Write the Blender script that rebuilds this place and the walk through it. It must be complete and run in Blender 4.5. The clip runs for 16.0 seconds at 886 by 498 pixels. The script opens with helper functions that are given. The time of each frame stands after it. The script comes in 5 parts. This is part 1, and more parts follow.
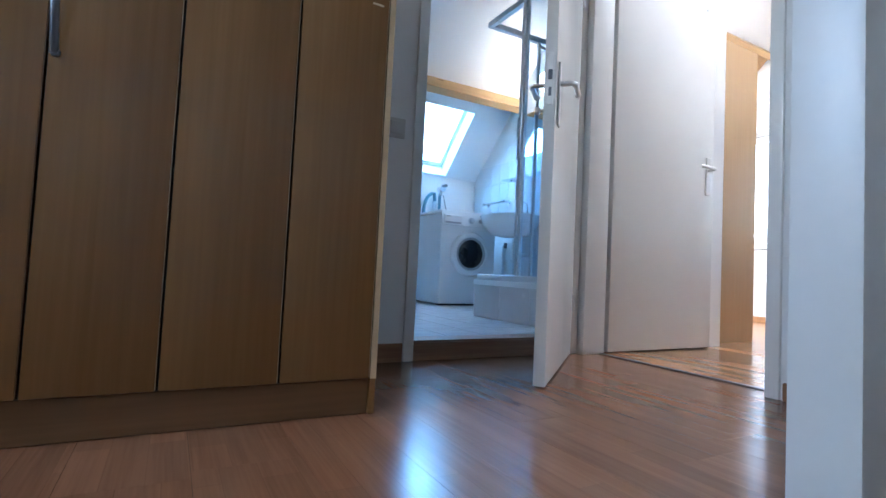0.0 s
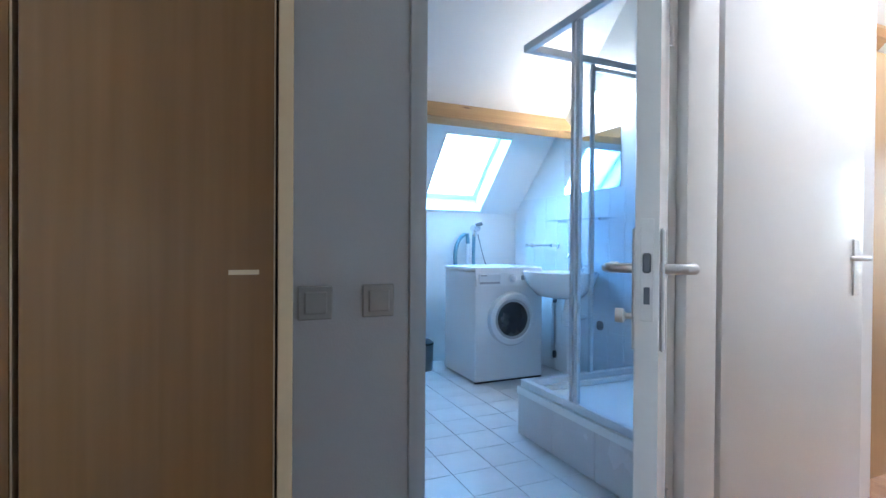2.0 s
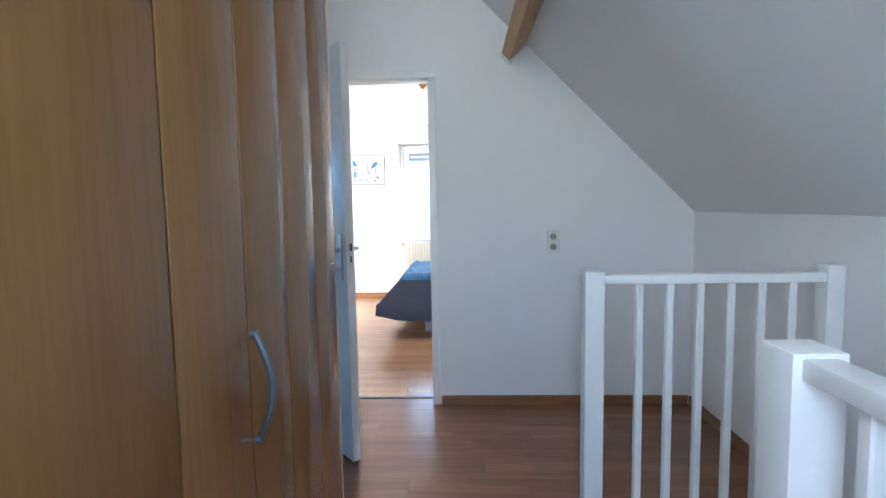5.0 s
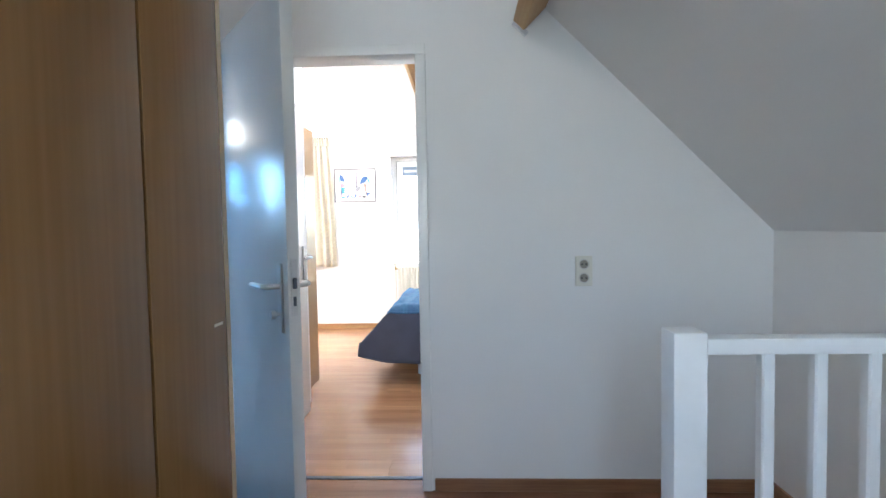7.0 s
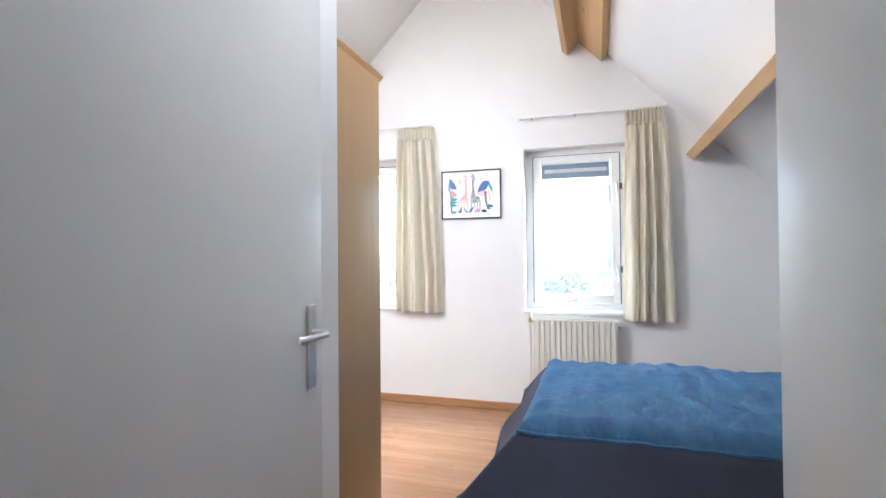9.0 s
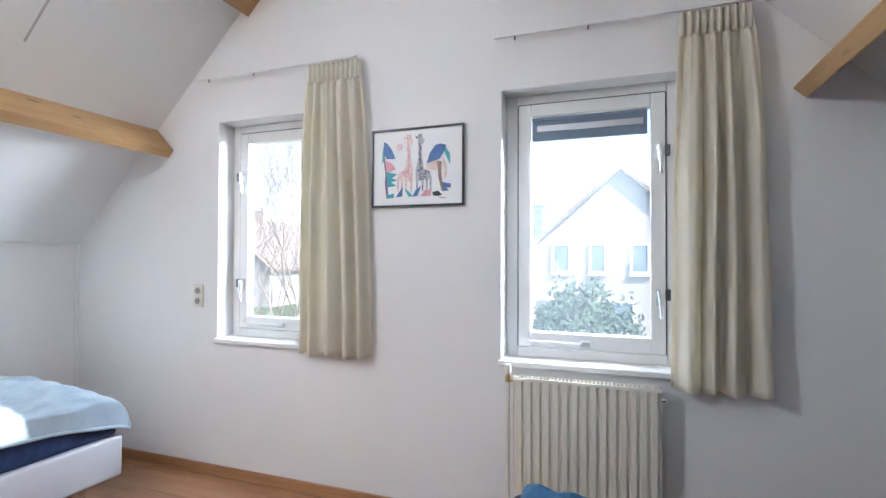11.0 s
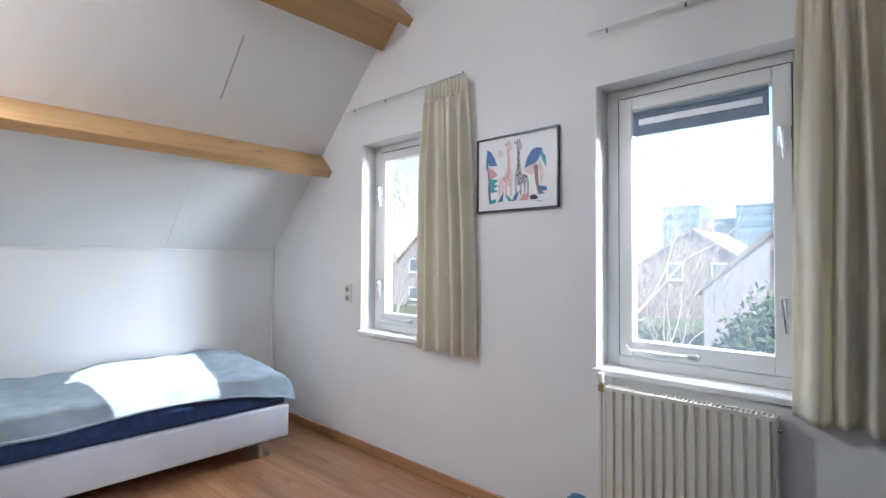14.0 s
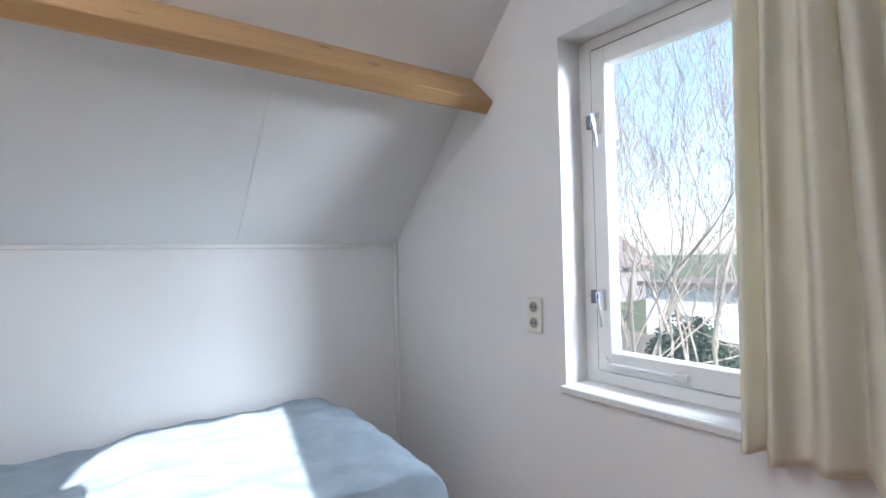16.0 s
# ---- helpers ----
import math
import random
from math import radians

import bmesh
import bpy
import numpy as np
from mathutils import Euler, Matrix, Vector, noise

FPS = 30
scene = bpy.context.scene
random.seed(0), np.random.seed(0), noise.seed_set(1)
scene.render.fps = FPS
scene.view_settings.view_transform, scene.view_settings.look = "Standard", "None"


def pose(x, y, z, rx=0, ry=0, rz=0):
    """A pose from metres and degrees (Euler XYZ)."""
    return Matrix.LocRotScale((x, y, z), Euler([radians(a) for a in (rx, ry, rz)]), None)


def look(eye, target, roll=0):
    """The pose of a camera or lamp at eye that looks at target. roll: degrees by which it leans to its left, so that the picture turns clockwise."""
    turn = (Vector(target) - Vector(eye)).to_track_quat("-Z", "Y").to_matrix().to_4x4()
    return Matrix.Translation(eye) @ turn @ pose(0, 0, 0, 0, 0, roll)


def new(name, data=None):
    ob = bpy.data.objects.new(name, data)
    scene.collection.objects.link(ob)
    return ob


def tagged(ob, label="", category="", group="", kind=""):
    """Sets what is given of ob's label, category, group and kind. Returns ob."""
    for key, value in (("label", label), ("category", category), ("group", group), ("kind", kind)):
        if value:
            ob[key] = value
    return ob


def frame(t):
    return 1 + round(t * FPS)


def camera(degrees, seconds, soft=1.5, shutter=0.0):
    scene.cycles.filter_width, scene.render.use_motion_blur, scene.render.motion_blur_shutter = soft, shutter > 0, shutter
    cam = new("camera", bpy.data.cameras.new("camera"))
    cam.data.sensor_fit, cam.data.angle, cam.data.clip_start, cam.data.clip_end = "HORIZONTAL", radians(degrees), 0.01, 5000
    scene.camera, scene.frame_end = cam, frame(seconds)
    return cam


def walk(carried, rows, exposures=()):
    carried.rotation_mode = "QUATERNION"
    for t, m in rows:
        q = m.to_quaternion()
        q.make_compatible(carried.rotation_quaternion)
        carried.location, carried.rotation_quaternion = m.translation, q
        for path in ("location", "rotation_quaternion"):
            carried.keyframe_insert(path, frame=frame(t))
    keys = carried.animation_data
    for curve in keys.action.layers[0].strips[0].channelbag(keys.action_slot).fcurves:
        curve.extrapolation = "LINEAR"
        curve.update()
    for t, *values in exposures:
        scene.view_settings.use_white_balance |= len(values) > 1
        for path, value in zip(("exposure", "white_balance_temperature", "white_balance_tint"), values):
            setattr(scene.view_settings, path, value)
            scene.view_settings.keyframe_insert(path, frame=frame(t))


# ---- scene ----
cam = camera(83.8, 16.0)
EXP0, EXP1, KEL0, KEL1 = 3.5, 1.55, 5800, 5800
PATH = [
    (0, (-0.121, 0.061, 0.369), (0.841, 1.812, 0.464), 2.8),
    (0.5, (-0.043, 0.225, 0.541), (0.702, 2.079, 0.624), 2.2),
    (1, (0.078, 0.369, 0.726), (0.676, 2.276, 0.789), 1.6),
    (1.5, (0.16, 0.561, 0.913), (0.767, 2.467, 0.944), 1.0),
    (2, (0.292, 0.694, 1.087), (1.095, 2.525, 1.07), 0.4),
    (2.5, (0.233, 0.769, 1.204), (1.611, 2.215, 1.108), -0.7),
    (3, (-0.102, 0.751, 1.249), (1.539, 1.886, 1.105), -0.7),
    (3.5, (-0.461, 0.777, 1.237), (1.416, 1.446, 1.06), -1.6),
    (4, (-0.789, 0.762, 1.23), (1.146, 1.232, 1.051), -1.3),
    (4.5, (-1.193, 0.798, 1.234), (0.785, 1.025, 1.046), -1.2),
    (4.7, (-1.336, 0.817, 1.242), (0.65, 0.934, 1.037), -0.9),
    (6.8, (-0.733, 0.809, 1.231), (1.264, 0.826, 1.119), -1.2),
    (7, (-0.566, 0.809, 1.226), (1.43, 0.89, 1.138), -1.0),
    (7.5, (-0.047, 0.859, 1.24), (1.939, 1.09, 1.195), -0.6),
    (8, (0.498, 0.917, 1.252), (2.452, 1.347, 1.252), -1.0),
    (8.5, (0.998, 1.083, 1.252), (2.927, 1.611, 1.284), -0.8),
    (8.7, (1.182, 1.101, 1.243), (3.099, 1.67, 1.275), -0.8),
    (10.8, (2.99, 1.216, 1.319), (4.88, 1.868, 1.34), 0.1),
    (11, (3.118, 1.13, 1.3), (4.998, 1.812, 1.329), 0.2),
    (11.5, (3.365, 0.899, 1.329), (5.193, 1.71, 1.366), 0.3),
    (12, (3.323, 0.556, 1.279), (5.022, 1.608, 1.361), 0.4),
    (12.5, (3.214, 0.342, 1.25), (4.8, 1.556, 1.35), 0.7),
    (13, (3.216, 0.294, 1.246), (4.774, 1.544, 1.333), 0.5),
    (13.5, (3.225, 0.327, 1.252), (4.773, 1.591, 1.311), 0.2),
    (14, (3.296, 0.657, 1.285), (4.765, 2.013, 1.337), 0.3),
    (14.5, (3.425, 1.051, 1.286), (4.829, 2.475, 1.329), 0.1),
    (14.9, (3.503, 1.385, 1.274), (4.889, 2.827, 1.304), 0.4),
    (15, (3.526, 1.484, 1.279), (4.907, 2.93, 1.304), -0.1),
    (15.5, (3.668, 1.867, 1.31), (5.02, 3.341, 1.312), -1.1),
    (16, (4.008, 2.175, 1.286), (5.176, 3.798, 1.322), -1.3),
]

walk(cam, [(t, look(eye, target, roll)) for t, eye, target, roll in PATH],
     exposures=[(0.0, EXP0 + 0.15, KEL0 - 100, 10.0), (0.5, EXP0 + 0.42, KEL0 + 50, 10.0), (1.0, EXP0 + 0.5, KEL0 + 150, 10.0), (2.5, EXP0 + 0.22, KEL0 - 50, 10.0), (3.5, EXP0, KEL0 + 100, 10.0), (4.7, EXP0 + 0.05, KEL0 + 120, 10.0), (7.0, EXP0 + 0.08, KEL0 + 350, 10.0), (7.5, EXP0 - 0.05, KEL0 + 400, 10.0), (8.5, EXP0 - 0.4, KEL0 + 200, 10.0), (10.6, EXP1 + 0.45, KEL1, 10.0), (11.5, EXP1 + 0.4, KEL1, 10.0), (12.5, EXP1 + 0.1, KEL1, 10.0), (14.0, EXP1 + 0.1, KEL1, 10.0), (16.0, EXP1 - 0.12, KEL1, 10.0)])

# ---- light ----
SUN_EL, SUN_AZ = 45.0, 205.0   # degrees; azimuth of the sun, clockwise from +y
world = bpy.data.worlds.new("sky")
scene.world = world
world.use_nodes = True
wt = world.node_tree
sky = wt.nodes.new("ShaderNodeTexSky")
sky.sky_type = 'NISHITA'
sky.sun_disc = False
sky.sun_elevation = radians(SUN_EL)
sky.sun_rotation = radians(SUN_AZ)
wt.nodes["Background"].inputs["Strength"].default_value = 0.15
wt.links.new(sky.outputs[0], wt.nodes["Background"].inputs["Color"])

sun_dir = Vector((math.sin(radians(SUN_AZ)) * math.cos(radians(SUN_EL)), math.cos(radians(SUN_AZ)) * math.cos(radians(SUN_EL)), math.sin(radians(SUN_EL))))
sun_data = bpy.data.lights.new("sun", 'SUN')
sun_data.energy = 4.2
sun_data.angle = radians(0.5)
sun_data.color = (1.0, 0.95, 0.87)
sun = new("sun", sun_data)
sun.matrix_world = look(sun_dir * 30, (0, 0, 0))



def skylight_lamp(name, x, y, north, sx, sy, watts, colour, out=0.11):
    """Daylight of a roof window: an area lamp in its opening, facing into the room."""
    d = bpy.data.lights.new(name, 'AREA')
    d.shape, d.size, d.size_y = 'RECTANGLE', sx, sy
    d.energy, d.color = watts, colour
    s = 1 if north else -1
    k = out * 0.70711
    z = (5.98 - y if north else 1.755 + y) + k
    new(name, d).matrix_world = look((x, y + s * k, z), (x, y + s * k - s, z - 1))


skylight_lamp("daylight_bedroom_roof_window", 3.15, 1.57, False, 0.7, 0.7, 6.5, (0.90, 0.95, 1.0))
# Added fill lamp; its opening over the wardrobe is made up and unseen.
skylight_lamp("fill_over_wardrobe", 3.13, 3.50, True, 0.46, 0.55, 12, (0.96, 0.97, 1.0))
# Added fill lamp for the landing, in an unseen, made-up roof opening.
skylight_lamp("fill_over_stairs", -1.25, 1.60, False, 0.9, 0.7, 0.85, (0.78, 0.88, 1.0))
skylight_lamp("daylight_bathroom_roof_window", 2.075, 4.325, True, 0.46, 0.62, 2.1, (0.17, 0.53, 1.0), 0.27)


def window_lamp(name, eye, target, sx, sy, watts, colour):
    """Daylight for an upright window: an area lamp that stands in for sky light."""
    d = bpy.data.lights.new(name, 'AREA')
    d.shape, d.size, d.size_y = 'RECTANGLE', sx, sy
    d.energy, d.color = watts, colour
    new(name, d).matrix_world = look(eye, target)


# Added fill lamp that brightens the landing from an unseen end-wall opening.
window_lamp("fill_landing_west", (-1.99, 1.0, 1.65), (1.0, 0.85, 1.2), 0.7, 1.0, 2.3, (0.66, 0.84, 1.0))
# Lamps added outside, hidden beside each window, to brighten reveals and knee wall.
window_lamp("daylight_window_1", (6.12, 2.06, 2.15), (5.35, 3.15, 1.2), 0.5, 1.0, 42, (0.88, 0.94, 1.0))
window_lamp("daylight_window_2", (6.12, 0.40, 2.15), (5.35, 1.43, 1.2), 0.5, 1.0, 50, (0.88, 0.94, 1.0))

# ---- materials ----
def nodes_of(name, rough=0.5, metal=0.0):
    m = bpy.data.materials.new(name)
    m.use_nodes = True
    b = m.node_tree.nodes["Principled BSDF"]
    b.inputs["Roughness"].default_value = rough
    b.inputs["Metallic"].default_value = metal
    return m, m.node_tree, b


def surface(name, colour, rough=0.5, metal=0.0, vary=0.06, scale=3.0, grain=120.0, bump=0.05, coat=0.0, per_object=0.0, tint=None, stretch=(1, 1, 1)):
    """A plain surface with slow stains and fine grain, in object metres."""
    m, nt, b = nodes_of(name, rough, metal)
    N, L = nt.nodes, nt.links
    co = N.new("ShaderNodeTexCoord")
    mp = N.new("ShaderNodeMapping")
    mp.inputs["Scale"].default_value = stretch
    L.new(co.outputs["Object"], mp.inputs["Vector"])
    n1 = N.new("ShaderNodeTexNoise"); n1.inputs["Scale"].default_value = scale; n1.inputs["Detail"].default_value = 4
    n2 = N.new("ShaderNodeTexNoise"); n2.inputs["Scale"].default_value = grain; n2.inputs["Detail"].default_value = 3
    L.new(mp.outputs[0], n1.inputs["Vector"]); L.new(mp.outputs[0], n2.inputs["Vector"])
    ramp = N.new("ShaderNodeValToRGB")
    c2 = tint or [c * (1 - vary * 2.2) for c in colour]
    ramp.color_ramp.elements[0].position, ramp.color_ramp.elements[1].position = 0.32, 0.68
    ramp.color_ramp.elements[0].color = (*c2, 1)
    ramp.color_ramp.elements[1].color = (*colour, 1)
    L.new(n1.outputs["Fac"], ramp.inputs[0])
    mix = N.new("ShaderNodeMix"); mix.data_type = 'RGBA'; mix.blend_type = 'MULTIPLY'
    mix.inputs["Factor"].default_value = min(1.0, vary * 4)
    L.new(ramp.outputs[0], mix.inputs["A"])
    gr = N.new("ShaderNodeMapRange"); gr.inputs["To Min"].default_value = 0.75; gr.inputs["To Max"].default_value = 1.1
    L.new(n2.outputs["Fac"], gr.inputs["Value"])
    L.new(gr.outputs[0], mix.inputs["B"])
    out = mix.outputs["Result"]
    if per_object:
        oi = N.new("ShaderNodeObjectInfo")
        hs = N.new("ShaderNodeHueSaturation")
        mr = N.new("ShaderNodeMapRange"); mr.inputs["To Min"].default_value = 1 - per_object; mr.inputs["To Max"].default_value = 1 + per_object
        L.new(oi.outputs["Random"], mr.inputs["Value"]); L.new(mr.outputs[0], hs.inputs["Value"]); L.new(out, hs.inputs["Color"])
        out = hs.outputs["Color"]
    L.new(out, b.inputs["Base Color"])
    rr = N.new("ShaderNodeMapRange"); rr.inputs["To Min"].default_value = max(0.02, rough - 0.08); rr.inputs["To Max"].default_value = min(1, rough + 0.08)
    L.new(n1.outputs["Fac"], rr.inputs["Value"]); L.new(rr.outputs[0], b.inputs["Roughness"])
    if bump:
        bp = N.new("ShaderNodeBump"); bp.inputs["Strength"].default_value = bump; bp.inputs["Distance"].default_value = 0.01
        L.new(n2.outputs["Fac"], bp.inputs["Height"]); L.new(bp.outputs[0], b.inputs["Normal"])
    if coat:
        b.inputs["Coat Weight"].default_value = coat
        b.inputs["Coat Roughness"].default_value = 0.12
    return m


def wood(name, light, dark, rough=0.4, axis=2, fine=1.0, per_object=0.0, strips=None, knots=0.0, bump=0.04, coarse=3.0, sheen=0.1, warp=0.6):
    """Timber whose grain runs along the given axis; strips: (width, length) of the laid staves, in metres."""
    m, nt, b = nodes_of(name, rough)
    N, L = nt.nodes, nt.links
    co = N.new("ShaderNodeTexCoord")
    src = co.outputs["Object"]
    oi = N.new("ShaderNodeObjectInfo")
    add = N.new("ShaderNodeVectorMath"); add.operation = 'MULTIPLY_ADD'
    comb = N.new("ShaderNodeCombineXYZ")
    for i in range(3):
        L.new(oi.outputs["Random"], comb.inputs[i])
    add.inputs[1].default_value = (37.0, 23.0, 51.0)
    L.new(comb.outputs[0], add.inputs[0]); L.new(src, add.inputs[2])
    s = [coarse * 6.0 * fine] * 3
    s[axis] = coarse * 0.35 * fine
    mp = N.new("ShaderNodeMapping"); mp.inputs["Scale"].default_value = s
    L.new(add.outputs[0], mp.inputs["Vector"])
    n1 = N.new("ShaderNodeTexNoise"); n1.inputs["Scale"].default_value = 1.0; n1.inputs["Detail"].default_value = 6; n1.inputs["Distortion"].default_value = warp
    L.new(mp.outputs[0], n1.inputs["Vector"])
    s2 = [160.0 * fine] * 3
    s2[axis] = 5.0 * fine
    mp2 = N.new("ShaderNodeMapping"); mp2.inputs["Scale"].default_value = s2
    L.new(add.outputs[0], mp2.inputs["Vector"])
    n2 = N.new("ShaderNodeTexNoise"); n2.inputs["Scale"].default_value = 1.0; n2.inputs["Detail"].default_value = 3
    L.new(mp2.outputs[0], n2.inputs["Vector"])
    mixf = N.new("ShaderNodeMath"); mixf.operation = 'MULTIPLY_ADD'; mixf.inputs[1].default_value = 0.4
    L.new(n2.outputs["Fac"], mixf.inputs[0])
    sc = N.new("ShaderNodeMath"); sc.operation = 'MULTIPLY'; sc.inputs[1].default_value = 0.6
    L.new(n1.outputs["Fac"], sc.inputs[0]); L.new(sc.outputs[0], mixf.inputs[2])
    fac = mixf.outputs[0]
    ramp = N.new("ShaderNodeValToRGB")
    ramp.color_ramp.elements[0].position, ramp.color_ramp.elements[1].position = 0.36, 0.62
    ramp.color_ramp.elements[0].color = (*dark, 1)
    ramp.color_ramp.elements[1].color = (*light, 1)
    L.new(fac, ramp.inputs[0])
    out = ramp.outputs[0]
    if knots:
        vo = N.new("ShaderNodeTexVoronoi"); vo.inputs["Scale"].default_value = 1.0
        k = [9.0] * 3
        k[axis] = 3.2
        mk = N.new("ShaderNodeMapping"); mk.inputs["Scale"].default_value = k
        L.new(add.outputs[0], mk.inputs["Vector"]); L.new(mk.outputs[0], vo.inputs["Vector"])
        kr = N.new("ShaderNodeMapRange"); kr.inputs["From Min"].default_value = 0.05; kr.inputs["From Max"].default_value = 0.15
        kr.inputs["To Min"].default_value = knots; kr.inputs["To Max"].default_value = 0.0
        L.new(vo.outputs["Distance"], kr.inputs["Value"])
        km = N.new("ShaderNodeMix"); km.data_type = 'RGBA'
        L.new(kr.outputs[0], km.inputs["Factor"]); L.new(out, km.inputs["A"])
        km.inputs["B"].default_value = (dark[0] * 0.35, dark[1] * 0.3, dark[2] * 0.3, 1)
        out = km.outputs["Result"]
    if strips:
        br = N.new("ShaderNodeTexBrick")
        br.inputs["Color1"].default_value = (0.90, 0.90, 0.90, 1); br.inputs["Color2"].default_value = (1.09, 1.08, 1.07, 1)
        br.inputs["Mortar"].default_value = (0.80, 0.78, 0.76, 1)
        br.inputs["Scale"].default_value = 1.0; br.inputs["Mortar Size"].default_value = 0.0006
        br.inputs["Brick Width"].default_value = strips[1]; br.inputs["Row Height"].default_value = strips[0]
        br.offset = 0.37
        L.new(add.outputs[0] if axis == 0 else src, br.inputs["Vector"])
        if axis == 1:
            sep = N.new("ShaderNodeSeparateXYZ"); cb = N.new("ShaderNodeCombineXYZ")
            L.new(add.outputs[0], sep.inputs[0]); L.new(sep.outputs[1], cb.inputs[0]); L.new(sep.outputs[0], cb.inputs[1])
            L.new(cb.outputs[0], br.inputs["Vector"])
        sm = N.new("ShaderNodeMix"); sm.data_type = 'RGBA'; sm.blend_type = 'MULTIPLY'; sm.inputs["Factor"].default_value = 1.0
        L.new(out, sm.inputs["A"]); L.new(br.outputs["Color"], sm.inputs["B"])
        out = sm.outputs["Result"]
    if per_object:
        hs = N.new("ShaderNodeHueSaturation")
        mr = N.new("ShaderNodeMapRange"); mr.inputs["To Min"].default_value = 1 - per_object; mr.inputs["To Max"].default_value = 1 + per_object
        L.new(oi.outputs["Random"], mr.inputs["Value"]); L.new(mr.outputs[0], hs.inputs["Value"]); L.new(out, hs.inputs["Color"])
        out = hs.outputs["Color"]
    L.new(out, b.inputs["Base Color"])
    rr = N.new("ShaderNodeMapRange"); rr.inputs["To Min"].default_value = max(0.03, rough - sheen); rr.inputs["To Max"].default_value = rough + sheen
    L.new(n1.outputs["Fac"], rr.inputs["Value"]); L.new(rr.outputs[0], b.inputs["Roughness"])
    if bump:
        bp = N.new("ShaderNodeBump"); bp.inputs["Strength"].default_value = bump; bp.inputs["Distance"].default_value = 0.004
        L.new(n2.outputs["Fac"], bp.inputs["Height"]); L.new(bp.outputs[0], b.inputs["Normal"])
    return m


def glass(name, tint=(1, 1, 1), rough=0.0, gloss=0.04, veil=0.0):
    """A thin pane: clear, with mirror gloss; a pale scattering film paints glare haze where asked."""
    m, nt, b = nodes_of(name)
    N, L = nt.nodes, nt.links
    N.remove(b)
    tr = N.new("ShaderNodeBsdfTransparent"); tr.inputs[0].default_value = (*tint, 1)
    body = tr.outputs[0]
    if veil:
        film = N.new("ShaderNodeBsdfTranslucent"); film.inputs[0].default_value = (0.86, 0.93, 0.95, 1)
        co = N.new("ShaderNodeTexCoord")
        cloud = N.new("ShaderNodeTexNoise"); cloud.inputs["Scale"].default_value = 2.4; cloud.inputs["Detail"].default_value = 4
        amount = N.new("ShaderNodeMapRange"); amount.inputs["To Min"].default_value = veil * 0.6; amount.inputs["To Max"].default_value = veil * 1.4
        L.new(co.outputs["Object"], cloud.inputs["Vector"]); L.new(cloud.outputs["Fac"], amount.inputs["Value"])
        dm = N.new("ShaderNodeMixShader")
        L.new(amount.outputs[0], dm.inputs[0]); L.new(tr.outputs[0], dm.inputs[1]); L.new(film.outputs[0], dm.inputs[2])
        body = dm.outputs[0]
    gl = N.new("ShaderNodeBsdfGlossy"); gl.inputs["Roughness"].default_value = rough
    fr = N.new("ShaderNodeLayerWeight"); fr.inputs["Blend"].default_value = 0.5
    steep = N.new("ShaderNodeMath"); steep.operation = 'POWER'; steep.inputs[1].default_value = 4.5
    share = N.new("ShaderNodeMath"); share.operation = 'MULTIPLY_ADD'; share.inputs[1].default_value = 0.8; share.inputs[2].default_value = gloss
    L.new(fr.outputs["Facing"], steep.inputs[0]); L.new(steep.outputs[0], share.inputs[0])
    mx = N.new("ShaderNodeMixShader")
    L.new(share.outputs[0], mx.inputs[0]); L.new(body, mx.inputs[1]); L.new(gl.outputs[0], mx.inputs[2])
    L.new(mx.outputs[0], N["Material Output"].inputs["Surface"])
    return m


def sheer(m, colour, amount):
    """Lets part of the light through a cloth material."""
    N, L = m.node_tree.nodes, m.node_tree.links
    tl = N.new("ShaderNodeBsdfTranslucent"); tl.inputs[0].default_value = (*colour, 1)
    mx = N.new("ShaderNodeMixShader"); mx.inputs[0].default_value = amount
    L.new(N["Principled BSDF"].outputs[0], mx.inputs[1]); L.new(tl.outputs[0], mx.inputs[2])
    L.new(mx.outputs[0], N["Material Output"].inputs["Surface"])
    return m


def glowing(name, colour, strength):
    m, nt, b = nodes_of(name, 0.4)
    b.inputs["Base Color"].default_value = (0.8, 0.8, 0.78, 1)
    b.inputs["Emission Color"].default_value = (*colour, 1)
    b.inputs["Emission Strength"].default_value = strength
    return m


M_WALL = surface("white_wall_paint", (0.80, 0.785, 0.765), 0.75, vary=0.02, scale=1.2, grain=180, bump=0.10)
M_CEIL = surface("white_ceiling_board", (0.80, 0.79, 0.775), 0.6, vary=0.02, scale=0.8, grain=90, bump=0.03)
M_TRIM = surface("white_trim_paint", (0.80, 0.79, 0.76), 0.32, vary=0.02, scale=4, grain=60, bump=0.03)
M_DOOR = surface("white_door_paint", (0.80, 0.79, 0.765), 0.22, vary=0.015, scale=2, grain=70, bump=0.04)
M_RAIL = surface("white_railing_paint", (0.80, 0.80, 0.79), 0.35, vary=0.03, scale=6, grain=60, bump=0.05)
# Same laminate twice: landing darkened, bedroom lightened, with the rooms' light in the colour.
M_LAM = wood("landing_laminate_dimmed", (0.27, 0.125, 0.066), (0.205, 0.088, 0.045), 0.22, axis=1, fine=0.9, per_object=0.07, strips=(0.064, 0.42), bump=0.015)
M_LAMB = wood("bedroom_laminate_lit", (0.42, 0.225, 0.115), (0.33, 0.165, 0.08), 0.2, axis=1, fine=0.9, per_object=0.07, strips=(0.064, 0.42), bump=0.015)
M_BASE = wood("baseboard_wood", (0.30, 0.15, 0.07), (0.20, 0.085, 0.04), 0.4, axis=1, fine=1.2)
M_BASEX = wood("baseboard_wood_x", (0.30, 0.15, 0.07), (0.20, 0.085, 0.04), 0.4, axis=0, fine=1.2)
